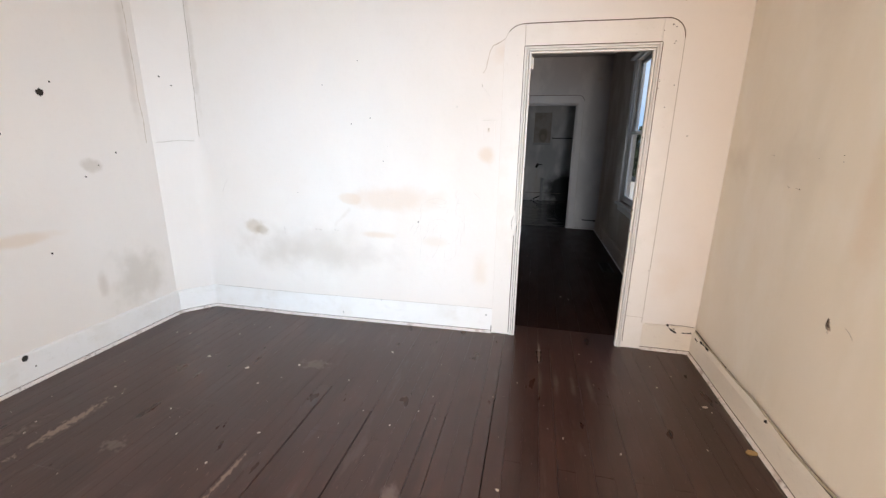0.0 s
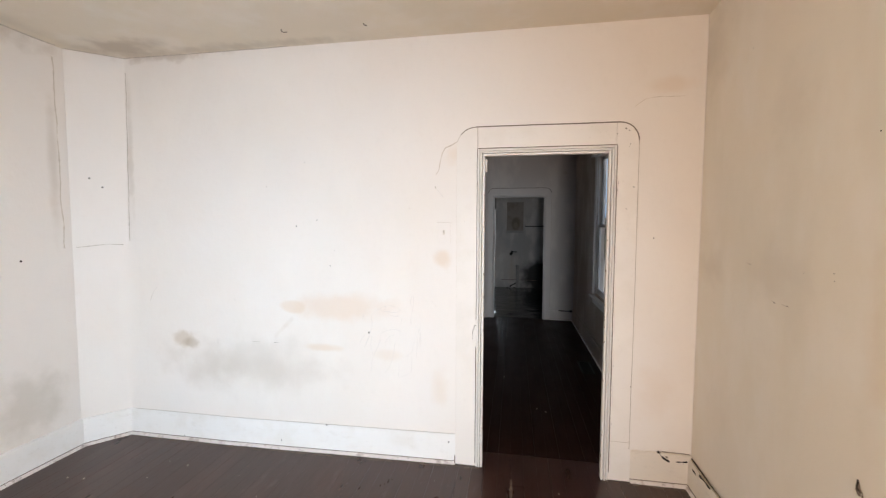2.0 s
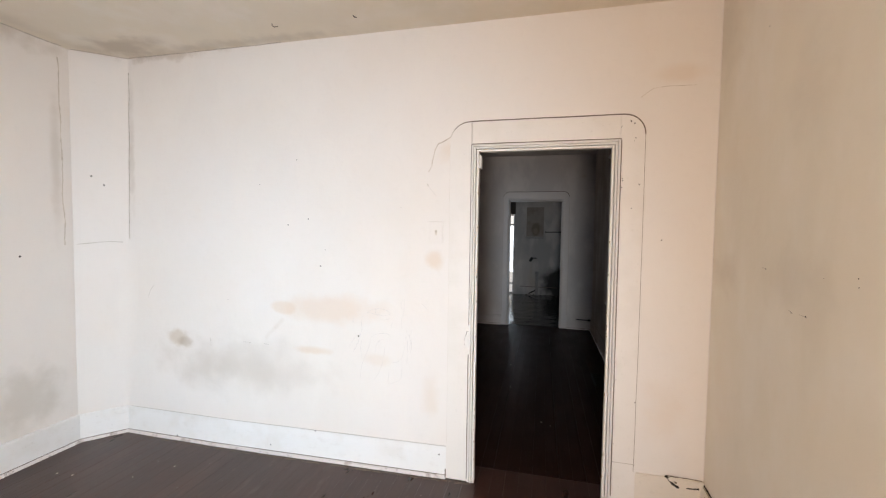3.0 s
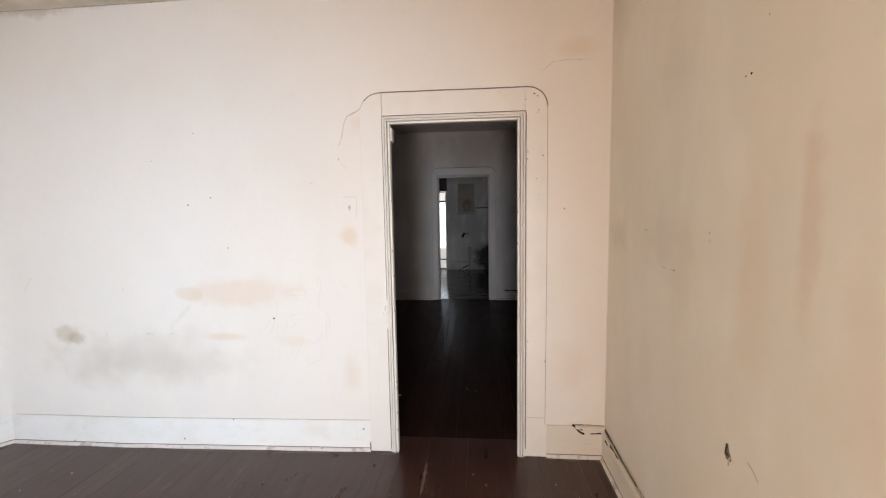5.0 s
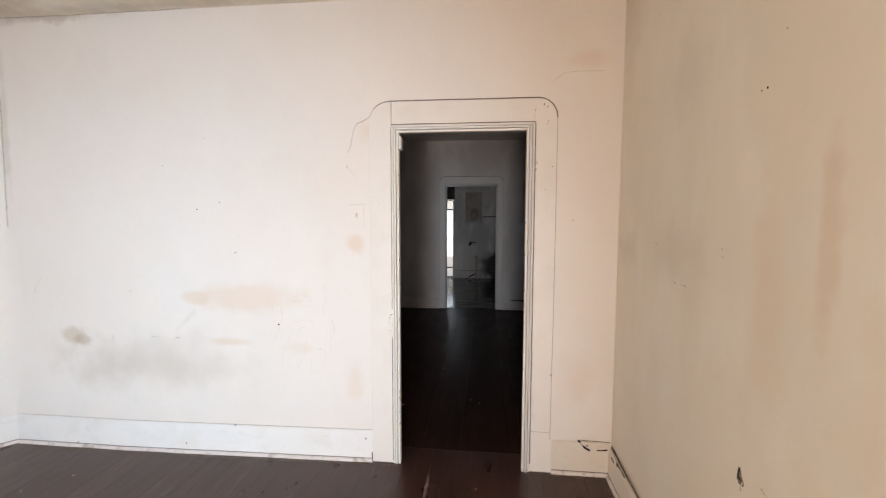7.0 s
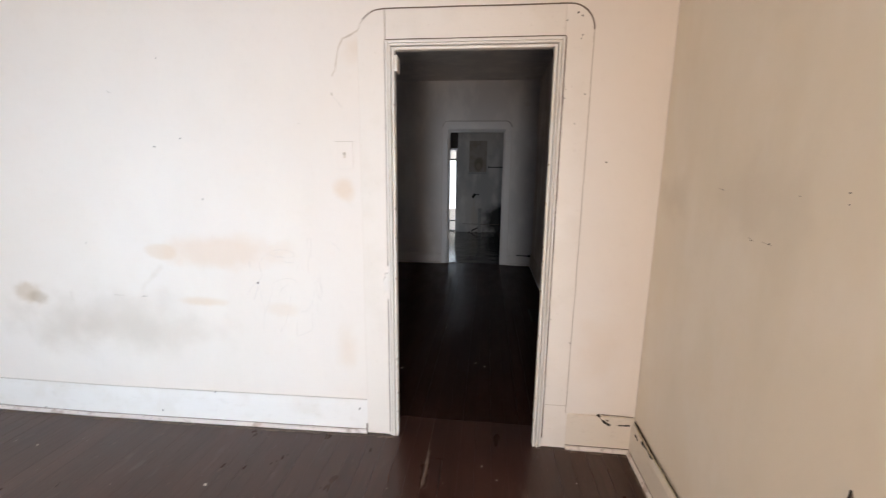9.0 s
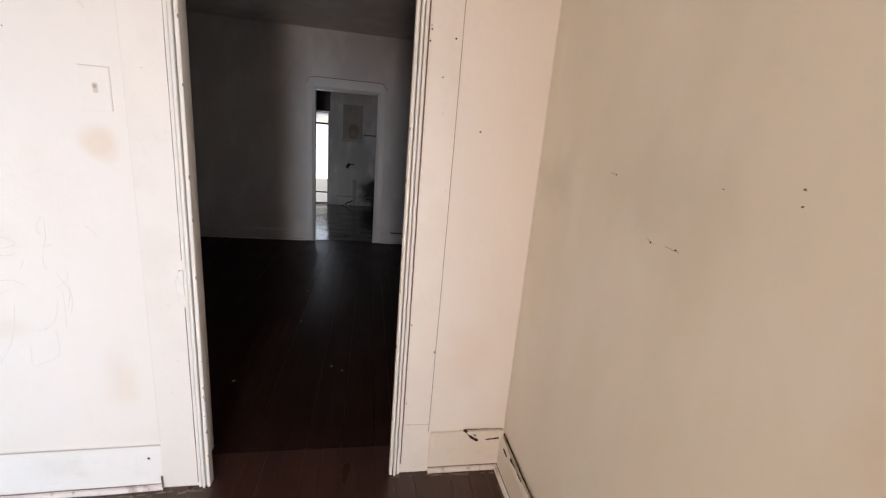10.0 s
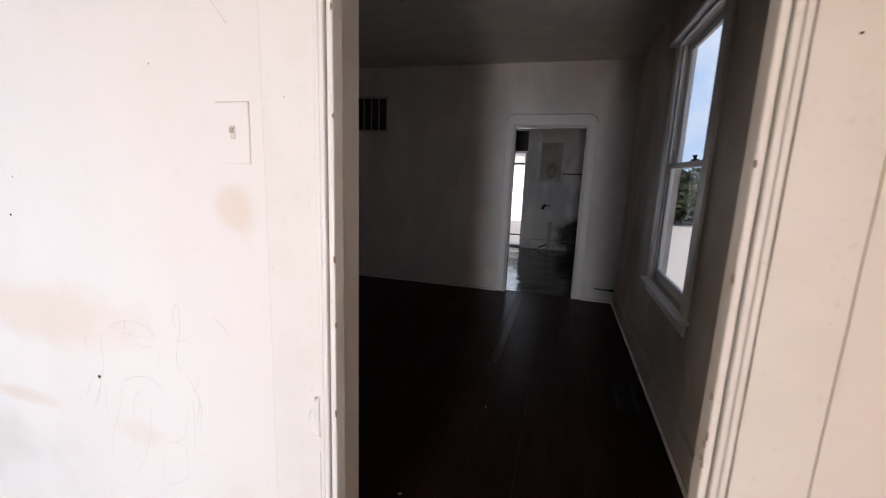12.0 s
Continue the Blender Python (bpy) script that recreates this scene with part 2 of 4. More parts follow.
def simple(name, color, rough=0.6, metal=0.0, spec=0.5, scale=30, amount=0.4):
    m = Mat(name, color, rough, metal, spec)
    m.mottled(scale, [c * 0.55 for c in color], amount)
    m.mottled(scale / 6, [min(1, c * 1.25) for c in color], amount)
    m.bump(m.noise(scale * 2, 3), 0.1, 0.003)
    return m.done()

CRACK = simple("crack_shadow_dirt", (0.16, 0.125, 0.10), 0.9)
FAINT = simple("plaster_seam_dirt", (0.50, 0.45, 0.39), 0.9)
HAIR = simple("hairline_seam", (0.64, 0.58, 0.51), 0.9)
JOINT = simple("brown_joint_dirt", (0.30, 0.245, 0.20), 0.9)
OLD_CRACK = simple("old_plaster_crack", (0.56, 0.49, 0.42), 0.9)
PENCIL = simple("pencil_graphite", (0.62, 0.59, 0.57), 0.7)
CHIPPED = simple("bare_chipped_wood", (0.26, 0.19, 0.14), 0.8)
NAIL = simple("rusty_nail_steel", (0.06, 0.04, 0.03), 0.55, 0.6)
HOLE = simple("hole_darkness", (0.02, 0.016, 0.014), 0.95)
CHIP = simple("paint_flake", (0.66, 0.58, 0.50), 0.6)
LEAF = simple("dry_leaf", (0.42, 0.28, 0.12), 0.7)
CABLE = simple("old_cream_cable", (0.46, 0.40, 0.29), 0.55)
CABLE_DARK = simple("old_dark_cable", (0.10, 0.08, 0.06), 0.55)
BLACK_IRON = simple("black_iron", (0.02, 0.019, 0.018), 0.5, 0.5)
PIPE = simple("grey_painted_pipe", (0.34, 0.33, 0.32), 0.5)
CARD = Mat("stained_brown_board", (0.34, 0.30, 0.26), 0.8)
CARD.stain((0.27, 10.83, 1.62), (0.14, 0, 0.20), (0.16, 0.13, 0.10), 0.75, 0.4, 0.5, 6)
CARD.stain((0.27, 10.83, 1.58), (0.07, 0, 0.09), (0.30, 0.26, 0.21), 0.8, 0.4, 0.5, 9)
CARD.mottled(9, (0.20, 0.16, 0.12), 0.5)
CARD = CARD.done()
DARKWOOD = simple("dark_stained_wood", (0.045, 0.036, 0.030), 0.6)
WINDOW_PAINT = white_trim("window_paint", (0.82, 0.81, 0.79)).done()
BRASS = simple("tarnished_brass", (0.20, 0.13, 0.07), 0.4, 0.9)
PORCELAIN = simple("yellowed_porcelain", (0.55, 0.50, 0.42), 0.3)
GRILLE = simple("grey_grille_paint", (0.42, 0.41, 0.40), 0.5)
ALUMINIUM = simple("dull_aluminium", (0.30, 0.31, 0.32), 0.4, 0.8)

glass = bpy.data.materials.new("window_glass")
glass.use_nodes = True
gn = glass.node_tree
gb = gn.nodes["Principled BSDF"]
gb.inputs["Roughness"].default_value, gb.inputs["Transmission Weight"].default_value = 0.0, 1.0
gb.inputs["IOR"].default_value = 1.02
GLASS = glass

m = Mat("pale_dusty_yard", (0.58, 0.56, 0.52), 0.9)
m.mottled(0.5, (0.48, 0.46, 0.40), 0.6)
m.mottled(9, (0.55, 0.53, 0.49), 0.5)
m.bump(m.noise(18, 4), 0.4, 0.03)
YARD = m.done()
m = Mat("white_lap_siding", (0.80, 0.79, 0.75), 0.6)
m.mottled(2, (0.70, 0.68, 0.62), 0.4)
SIDING = m.done()
ROOFING = simple("dark_shingles", (0.07, 0.065, 0.06), 0.9)
m = Mat("hedge_leaves", (0.022, 0.032, 0.014), 0.7)
m.per_object((0.035, 0.045, 0.018), 0.5)
m.mottled(3, (0.045, 0.055, 0.022), 0.6)
LEAVES = m.done()
BARK = simple("bark", (0.09, 0.07, 0.05), 0.9)

# ---- mesh helpers ----
def finish(name, bm, material, parent=None, label="", smooth=False):
    bmesh.ops.recalc_face_normals(bm, faces=bm.faces)
    me = bpy.data.meshes.new(name)
    bm.to_mesh(me)
    bm.free()
    if smooth:
        for p in me.polygons:
            p.use_smooth = True
    me.materials.append(material)
    ob = new(name, me)
    if parent is not None:
        ob.parent = parent
    if label:
        ob["label"] = label
    return ob

def part(name, bm, material, parent, label="", smooth=False):
    return finish(name, bm, material, parent, label, smooth)

def thing(name, label, category, group="", at=(0, 0, 0)):
    ob = new(name)
    ob.location = at
    ob.empty_display_size = 0.05
    return tagged(ob, label, category, group)

def box(x0, x1, y0, y1, z0, z1, bevel=0.0, bm=None, seg=1):
    bm = bm or bmesh.new()
    r = bmesh.ops.create_cube(bm, size=1.0)
    for v in r["verts"]:
        v.co = Vector(((x0 + x1) / 2 + v.co.x * (x1 - x0), (y0 + y1) / 2 + v.co.y * (y1 - y0), (z0 + z1) / 2 + v.co.z * (z1 - z0)))
    if bevel:
        es = list({e for v in r["verts"] for e in v.link_edges})
        bmesh.ops.bevel(bm, geom=es, offset=bevel, segments=seg, affect="EDGES", profile=0.5)
    return bm

def rod(a, b, r0, r1=None, sides=10, bm=None):
    bm = bm or bmesh.new()
    a, b = Vector(a), Vector(b)
    d = b - a
    q = d.to_track_quat("Z", "Y").to_matrix().to_4x4()
    bmesh.ops.create_cone(bm, cap_ends=True, segments=sides, radius1=r0, radius2=r0 if r1 is None else r1, depth=d.length,
                          matrix=Matrix.Translation((a + b) / 2) @ q)
    return bm

def cord(points, r, bm=None, sides=5, flat=None, ragged=0.0):
    """A thin line of round section along points; flat=(axis, factor) presses it against a surface."""
    bm = bm or bmesh.new()
    pts = [Vector(p) for p in points]
    rings = []
    for i, p in enumerate(pts):
        d = (pts[min(i + 1, len(pts) - 1)] - pts[max(i - 1, 0)]).normalized()
        up = Vector((0, 0, 1)) if abs(d.z) < 0.9 else Vector((1, 0, 0))
        u = d.cross(up).normalized()
        w = u.cross(d).normalized()
        ring = []
        for k in range(sides):
            a = 2 * math.pi * k / sides
            o = (u * math.cos(a) + w * math.sin(a)) * r * (1 + ragged * (noise.noise(p * 60) + 0.5 * noise.noise(p * 170 + u)))
            if flat:
                o[flat[0]] *= flat[1]
            ring.append(bm.verts.new(p + o))
        rings.append(ring)
    for a, b in zip(rings, rings[1:]):
        for k in range(sides):
            bm.faces.new((a[k], a[(k + 1) % sides], b[(k + 1) % sides], b[k]))
    bm.faces.new(rings[0][::-1])
    bm.faces.new(rings[-1])
    return bm

def shaky(points, step=0.05, amp=0.003, seed=1, keep=None):
    """The polyline cut in short steps that wander a little; keep: the axis that stays put."""
    out = []
    for a, b in zip(points, points[1:]):
        a, b = Vector(a), Vector(b)
        n = max(1, int((b - a).length / step))
        for i in range(n):
            out.append(a.lerp(b, i / n))
    out.append(Vector(points[-1]))
    for p in out:
        w = noise.noise_vector(p * 7 + Vector((seed * 3.7, 0, 0))) * amp + noise.noise_vector(p * 31 + Vector((seed, 5, 0))) * amp * 0.4
        if keep is not None:
            w[keep] = 0
        p += w
    return out

def wall(name, axis, at, thick, cuts_u, cuts_z, holes, material):
    """A wall slab in the plane axis=at..at+thick, cut on a grid, with the cells in holes left open right through."""
    bm = bmesh.new()
    cache = {}
    def v(i, j, k):
        if (i, j, k) not in cache:
            u, z, d = cuts_u[i], cuts_z[j], at + thick * k
            cache[(i, j, k)] = bm.verts.new((u, d, z) if axis == "y" else (d, u, z))
        return cache[(i, j, k)]
    nu, nz = len(cuts_u) - 1, len(cuts_z) - 1
    solid = lambda i, j: 0 <= i < nu and 0 <= j < nz and (i, j) not in holes
    for i in range(nu):
        for j in range(nz):
            if not solid(i, j):
                continue
            for k in (0, 1):
                bm.faces.new((v(i, j, k), v(i + 1, j, k), v(i + 1, j + 1, k), v(i, j + 1, k)))
            for di, dj, a, b in ((-1, 0, (i, j), (i, j + 1)), (1, 0, (i + 1, j), (i + 1, j + 1)), (0, -1, (i, j), (i + 1, j)), (0, 1, (i, j + 1), (i + 1, j + 1))):
                if not solid(i + di, j + dj):
                    bm.faces.new((v(*a, 0), v(*b, 0), v(*b, 1), v(*a, 1)))
    return tagged(finish(name, bm, material), kind="structure", category="wall")

# ---- the large structure ----
XL, XR, XR2 = -2.86, 1.312, 1.22          # side walls
YF, YM, YM2, YB, YB2, YK = -1.90, 2.975, 3.19, 7.37, 7.48, 10.85   # front wall, door wall, far wall, kitchen wall
ZC = 2.80
DX0, DX1, DZ = -0.020, 0.854, 2.09        # first doorway
EX0, EX1, EZ = -0.095, 0.722, 2.052       # second doorway
SAG = 0.0165                                # the first room's floor drops towards the west, per metre

def sag(x, y=0.0):
    """The floor's height: level in the doorway, sunk in the west half of the first room."""
    return -SAG * min(1.8, max(0.0, -x)) if y < 3.1 else 0.0

tagged(wall("wall_south", "y", YF - 0.15, 0.15, [XL - 0.15, 0.20, 0.90, XR + 0.15], [-0.05, 0.0, 2.05, ZC + 0.02],
     {(1, 1)}, MAIN_WALL), "cream painted plaster front wall with open doorway")
tagged(wall("wall_north", "y", YM, YM2 - YM, [XL - 0.15, DX0 - 0.02, DX1 + 0.02, XR + 0.15], [-0.05, DZ + 0.015, ZC + 0.02], {(1, 0)}, MAIN_WALL),
       "stained cream plaster wall with a cased doorway")
# the opening in the west wall is added for the fill lamp
tagged(wall("wall_west", "x", XL - 0.15, 0.15, [YF, -1.18, -0.32, YB2 + 0.0], [-0.05, 0.82, 2.18, ZC + 0.02], {(1, 1)}, LEFT_WALL), "cream plaster side wall with grey stains")
tagged(wall("wall_east", "x", XR, 0.15, [YF, YM], [-0.05, ZC + 0.02], set(), RIGHT_WALL), "tan cream plaster side wall with scuffs")
WY0, WY1, WZ0, WZ1 = 4.70, 5.56, 0.755, 2.41
tagged(wall("wall_east_second", "x", XR2, 0.096, [YM2, WY0, WY1, YB], [-0.05, WZ0, WZ1, ZC + 0.02], {(1, 1)}, ROOM2_SIDE), "plaster wall with a sash window, coloured dim tan for shade")
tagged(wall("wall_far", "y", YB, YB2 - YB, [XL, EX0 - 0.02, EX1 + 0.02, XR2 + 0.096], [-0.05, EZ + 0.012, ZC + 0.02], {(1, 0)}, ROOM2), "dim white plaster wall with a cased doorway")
KX0, KX1 = -2.2, 1.22
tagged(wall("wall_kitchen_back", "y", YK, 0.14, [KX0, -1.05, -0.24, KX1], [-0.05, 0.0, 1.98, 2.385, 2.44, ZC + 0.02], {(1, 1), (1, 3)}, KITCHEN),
       "grey white kitchen wall with a black patch and pipes")
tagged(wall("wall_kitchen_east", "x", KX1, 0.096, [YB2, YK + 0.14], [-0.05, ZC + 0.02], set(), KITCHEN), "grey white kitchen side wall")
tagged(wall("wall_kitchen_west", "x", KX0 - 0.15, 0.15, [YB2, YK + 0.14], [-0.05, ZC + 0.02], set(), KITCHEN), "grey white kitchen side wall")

# angled corner of the first room, rounded into the north wall
def angled_corner():
    a = Vector((XL + 0.002, 2.752))
    def outline(x, ease):
        """Plan of the corner's face: straight from the west wall, then a curve of size ease into the north wall at x."""
        c = Vector((x, YM - 0.0012))
        p, q = c + (a - c).normalized() * ease, Vector((x + ease * 1.2, YM - 0.0003))
        return [a] + [p * (1 - t) ** 2 + c * 2 * t * (1 - t) + q * t * t for t in [k / 8 for k in range(9)]]
    bm = bmesh.new()
    levels = [(-0.05, -2.668, 0.008), (0.20, -2.664, 0.008), (0.55, -2.655, 0.07), (1.30, -2.632, 0.07), (1.47, -2.628, 0.012), (2.1, -2.608, 0.008), (ZC, -2.598, 0.008)]
    rows = [[bm.verts.new((p.x, p.y, z)) for p in outline(x, ease)] + [bm.verts.new((XL + 0.002, YM - 0.0003, z))] for z, x, ease in levels]
    n = len(rows[0])
    for lo, hi in zip(rows, rows[1:]):
        for k in range(n):
            f = bm.faces.new((lo[k], lo[(k + 1) % n], hi[(k + 1) % n], hi[k]))
            f.smooth = 0 <= k < n - 2
    bm.faces.new(rows[0][::-1]), bm.faces.new(rows[-1])
    for e in bm.edges:
        e.smooth = all(f.smooth for f in e.link_faces)
    return finish("wall_corner", bm, MAIN_WALL)
tagged(angled_corner(), "cream plaster angled corner wall with a patch", "wall", kind="structure")

tagged(finish("ceiling", box(XL - 0.15, XR + 0.15, YF - 0.15, YM2 - 0.05, ZC, ZC + 0.1), CEILING), "tan stained plaster ceiling", "ceiling", kind="structure")
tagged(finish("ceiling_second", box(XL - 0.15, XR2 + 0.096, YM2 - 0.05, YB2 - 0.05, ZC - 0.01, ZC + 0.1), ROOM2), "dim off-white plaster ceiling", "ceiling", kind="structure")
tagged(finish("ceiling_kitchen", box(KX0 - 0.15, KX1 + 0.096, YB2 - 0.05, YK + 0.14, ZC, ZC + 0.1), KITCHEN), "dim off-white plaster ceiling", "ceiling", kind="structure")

# outdoors
bm = bmesh.new()
bmesh.ops.create_grid(bm, x_segments=60, y_segments=60, size=400)
for v in bm.verts:
    v.co.z = -0.62 + 0.02 * noise.noise(v.co * 0.1)
tagged(finish("ground", bm, YARD), "pale dry sunlit yard", "ground", kind="structure")
tagged(finish("roof", box(XL - 0.6, 1.75, YF - 0.7, YK + 0.5, ZC + 0.55, ZC + 0.75), ROOFING), "dark shingled roof over the rooms", "roof", kind="structure")

# ---- trim ----
def casing(name, x0, x1, z1, y, leg, head, radius, label, lines, board=CASING, bead=TRIM):
    """Flat casing boards round a doorway on the wall face y, towards -y, with a beaded inner edge."""
    c = tagged(new(name), label, "door casing", kind="structure")
    t = 0.007
    # left leg, right leg with rounded outer top corners, head between them
    def rounded(sign, xin, xout):
        bm = bmesh.new()
        pts = [(xin, 0.0), (xout, 0.0)]
        for k in range(9):
            a = math.pi / 2 * k / 8
            pts.append((xout - sign * radius * (1 - math.cos(a)), z1 + head - radius + radius * math.sin(a)))
        pts.append((xin, z1 + head))
        f = [bm.verts.new((px, y - t, pz)) for px, pz in pts]
        b = [bm.verts.new((px, y + 0.001, pz)) for px, pz in pts]
        bm.faces.new(f), bm.faces.new(b[::-1])
        for i in range(len(pts)):
            bm.faces.new((f[i], f[(i + 1) % len(f)], b[(i + 1) % len(f)], b[i]))
        return bm
    part("casing_leg", rounded(-1, x0, x0 - leg), board, c)
    part("casing_leg", rounded(1, x1, x1 + leg), board, c)
    part("casing_head", box(x0 + 0.0015, x1 - 0.0015, y - t, y + 0.001, z1, z1 + head, 0.001), board, c)
    # beaded strips round the opening: three rounds stepping in
    for k, (o, w, p) in enumerate(((0.0, 0.0125, 0.020), (0.0160, 0.0115, 0.027), (0.0310, 0.0140, 0.021))):
        for side in (0, 1):
            xa = x0 + o if side == 0 else x1 - o - w
            part("bead_strip", box(xa, xa + w, y - p, y + 0.0205, 0.0, z1 - o, 0.004, seg=2), bead, c)
        part("bead_strip", box(x0 + o + w + 0.0005, x1 - o - w - 0.0005, y - p, y + 0.02, z1 - o - w, z1 - o, 0.004, seg=2), bead, c)
    # open joint round the boards
    for pts, r, mat, label in lines:
        part("open_joint", cord(shaky(pts, 0.035, 0.0012, keep=1), r, flat=(1, 0.5)), mat, c, label)
    return c

def arc(cx, cz, r, a0, a1, y, n=8):
    return [(cx + r * math.cos(radians(a0 + (a1 - a0) * k / n)), y, cz + r * math.sin(radians(a0 + (a1 - a0) * k / n))) for k in range(n + 1)]

yl = YM - 0.008
right_line = [(-0.016, yl, 2.214)] + arc(0.957 - 0.11, 2.212 - 0.11, 0.11, 90, 0, yl) + [(0.958, yl, 1.2), (0.953, yl, 0.21)]
casing("door_casing", 0.0, 0.832, 2.075, YM, 0.135, 0.143, 0.11, "cream painted flat door casing with beaded edge", [
    (right_line[:10], 0.0034, CRACK, "dark open joint"),
    (right_line[9:], 0.0013, JOINT, "grey open joint"),
    (arc(-0.135 + 0.12, 2.213 - 0.12, 0.12, 90, 140, yl), 0.0026, CRACK, "dark open joint"),
    (arc(-0.135 + 0.12, 2.213 - 0.12, 0.12, 140, 165, yl), 0.0015, FAINT, "grey open joint"),
    ([(-0.135, yl, 2.08), (-0.134, yl, 1.2), (-0.133, yl, 0.22)], 0.0004, HAIR, "faint painted joint"),
    ([(-0.003, yl, 2.215), (-0.002, yl, 2.075)], 0.0018, FAINT, "painted joint"),
    ([(-0.0035, yl, 2.075), (-0.0035, yl, 0.98)], 0.0020, CRACK, "dark open joint"),
    ([(-0.0035, yl, 0.80), (-0.0035, yl, 0.02)], 0.0030, CRACK, "dark open joint"),
    ([(0.836, yl, 2.075), (0.836, yl, 0.05)], 0.0028, CRACK, "dark open joint"),
    ([(-0.002, yl, 2.079), (0.835, yl, 2.079)], 0.0030, CRACK, "dark open joint"),
    ([(0.83, yl, 0.252), (0.96, yl, 0.250)], 0.0014, FAINT, "plinth joint")])
# chipped paint along the beads
rnd = random.Random(33)
dc = bpy.data.objects["door_casing"]
for k in range(26):
    side = k % 2
    x = (0.0445 if side == 0 else 0.7875) + rnd.uniform(-0.004, 0.002)
    z = rnd.uniform(0.05, 2.0)
    bm = bmesh.new()
    bmesh.ops.create_icosphere(bm, subdivisions=1, radius=1, matrix=Matrix.Translation((x, YM - 0.0195, z)) @ Matrix.Diagonal((0.0025, 0.003, rnd.uniform(0.003, 0.012), 1)))
    part("paint_chip", bm, CHIPPED, dc, "bare brown chip")
# jamb linings of the first doorway
j = tagged(new("door_jamb"), "white painted door jamb with chips", "door jamb", kind="structure")
part("jamb_side", box(DX0 - 0.03, DX0 - 0.0012, YM + 0.001, YM2 + 0.004, 0, DZ, 0.003), TRIM, j)
part("jamb_side", box(DX1 + 0.0012, DX1 + 0.03, YM + 0.001, YM2 + 0.004, 0, DZ, 0.003), TRIM, j)
part("jamb_head", box(DX0 - 0.001, DX1 + 0.001, YM + 0.001, YM2 + 0.004, DZ + 0.0005, DZ + 0.014, 0.003), TRIM, j)

ye = YB - 0.008
casing("door_casing_second", EX0 - 0.045, EX1 + 0.045, EZ + 0.045, YB, 0.072, 0.112, 0.07, "white flat door casing with rounded corners, darkened for the dim room", [
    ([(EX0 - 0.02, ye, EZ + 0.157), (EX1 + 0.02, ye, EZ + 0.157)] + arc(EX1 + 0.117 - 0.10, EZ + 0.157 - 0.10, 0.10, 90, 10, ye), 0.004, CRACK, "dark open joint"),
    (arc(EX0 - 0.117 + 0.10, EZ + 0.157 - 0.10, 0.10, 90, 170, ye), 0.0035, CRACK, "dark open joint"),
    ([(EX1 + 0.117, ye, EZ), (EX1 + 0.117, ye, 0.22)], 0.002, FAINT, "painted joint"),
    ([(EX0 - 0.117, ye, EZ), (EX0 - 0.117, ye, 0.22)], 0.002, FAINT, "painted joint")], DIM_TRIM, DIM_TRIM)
j = tagged(new("door_jamb_second"), "white painted door jamb, darkened for the dim room", "door jamb", kind="structure")
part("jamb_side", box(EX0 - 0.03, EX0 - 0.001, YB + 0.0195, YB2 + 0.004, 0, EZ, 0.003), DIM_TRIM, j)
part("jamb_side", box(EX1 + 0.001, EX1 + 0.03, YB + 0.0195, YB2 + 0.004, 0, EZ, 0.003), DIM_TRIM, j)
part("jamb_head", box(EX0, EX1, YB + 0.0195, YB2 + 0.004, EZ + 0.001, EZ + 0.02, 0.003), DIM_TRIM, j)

def baseboard(name, p, q, normal, height, mat, label, shoe=True, bevel=0.034, depth=0.019):
    """A baseboard with a shoe mould from p to q (plan points), standing off the wall along normal."""
    b = tagged(new(name), label, "baseboard", kind="structure")
    p, q, n = Vector((*p, 0)), Vector((*q, 0)), Vector((*normal, 0)).normalized()
    def run(profile, nm, m, step=0.12, wob=0.0015):
        bm = bmesh.new()
        count = max(2, int((q - p).length / step))
        rows = []
        for i in range(count + 1):
            c = p.lerp(q, i / count)
            w = noise.noise(c * 4) * wob
            rows.append([bm.verts.new(c + n * (d + w * (d > 0)) + Vector((0, 0, z + (noise.noise(c * 3 + Vector((9, 0, 0))) * wob if z > 0.03 else 0) + sag(c.x, c.y)))) for d, z in profile])
        for a, b2 in zip(rows, rows[1:]):
            for k in range(len(profile)):
                k2 = (k + 1) % len(profile)
                bm.faces.new((a[k], a[k2], b2[k2], b2[k]))
        bm.faces.new(rows[0]), bm.faces.new(rows[-1][::-1])
        part(nm, bm, m, b)
    run([(-0.003, 0.002), (depth, 0.002), (depth, height - bevel - 0.002), (depth * (1 - bevel * 18), height - 0.002), (depth * 0.2, height), (-0.003, height)], "board", mat)
    if shoe:
        run([(depth + 0.0005, 0.001), (depth + 0.015, 0.001), (depth + 0.013, 0.010), (depth + 0.008, 0.016), (depth + 0.0005, 0.019)], "shoe_mould", SHOE, 0.04, 0.003)
        run([(depth, 0.019), (depth + 0.002, 0.020), (depth + 0.002, 0.0225), (depth, 0.024)], "open_joint", CRACK, 0.05, 0.003)
    return b

baseboard("baseboard_north", (-2.672, YM), (-0.1353, YM), (0, -1), 0.205, BASE, "white painted baseboard with a worn shoe mould", bevel=0.006, depth=0.0078)
baseboard("baseboard_north_east", (0.962, YM), (XR, YM), (0, -1), 0.205, CREAM_BASE, "cream painted short baseboard beside the doorway", bevel=0.006, depth=0.011)
baseboard("baseboard_corner", (XL, 2.752), (-2.668, YM), (0.755, -0.656), 0.205, BASE, "white painted baseboard on the angled corner", bevel=0.004, depth=0.012)
baseboard("baseboard_west", (XL, YF), (XL, 2.752), (1, 0), 0.205, BASE, "white painted baseboard with black hole", bevel=0.010, depth=0.017)
baseboard("baseboard_east", (XR, YF), (XR, YM), (-1, 0), 0.185, CREAM_BASE, "cream painted baseboard with cracked top")
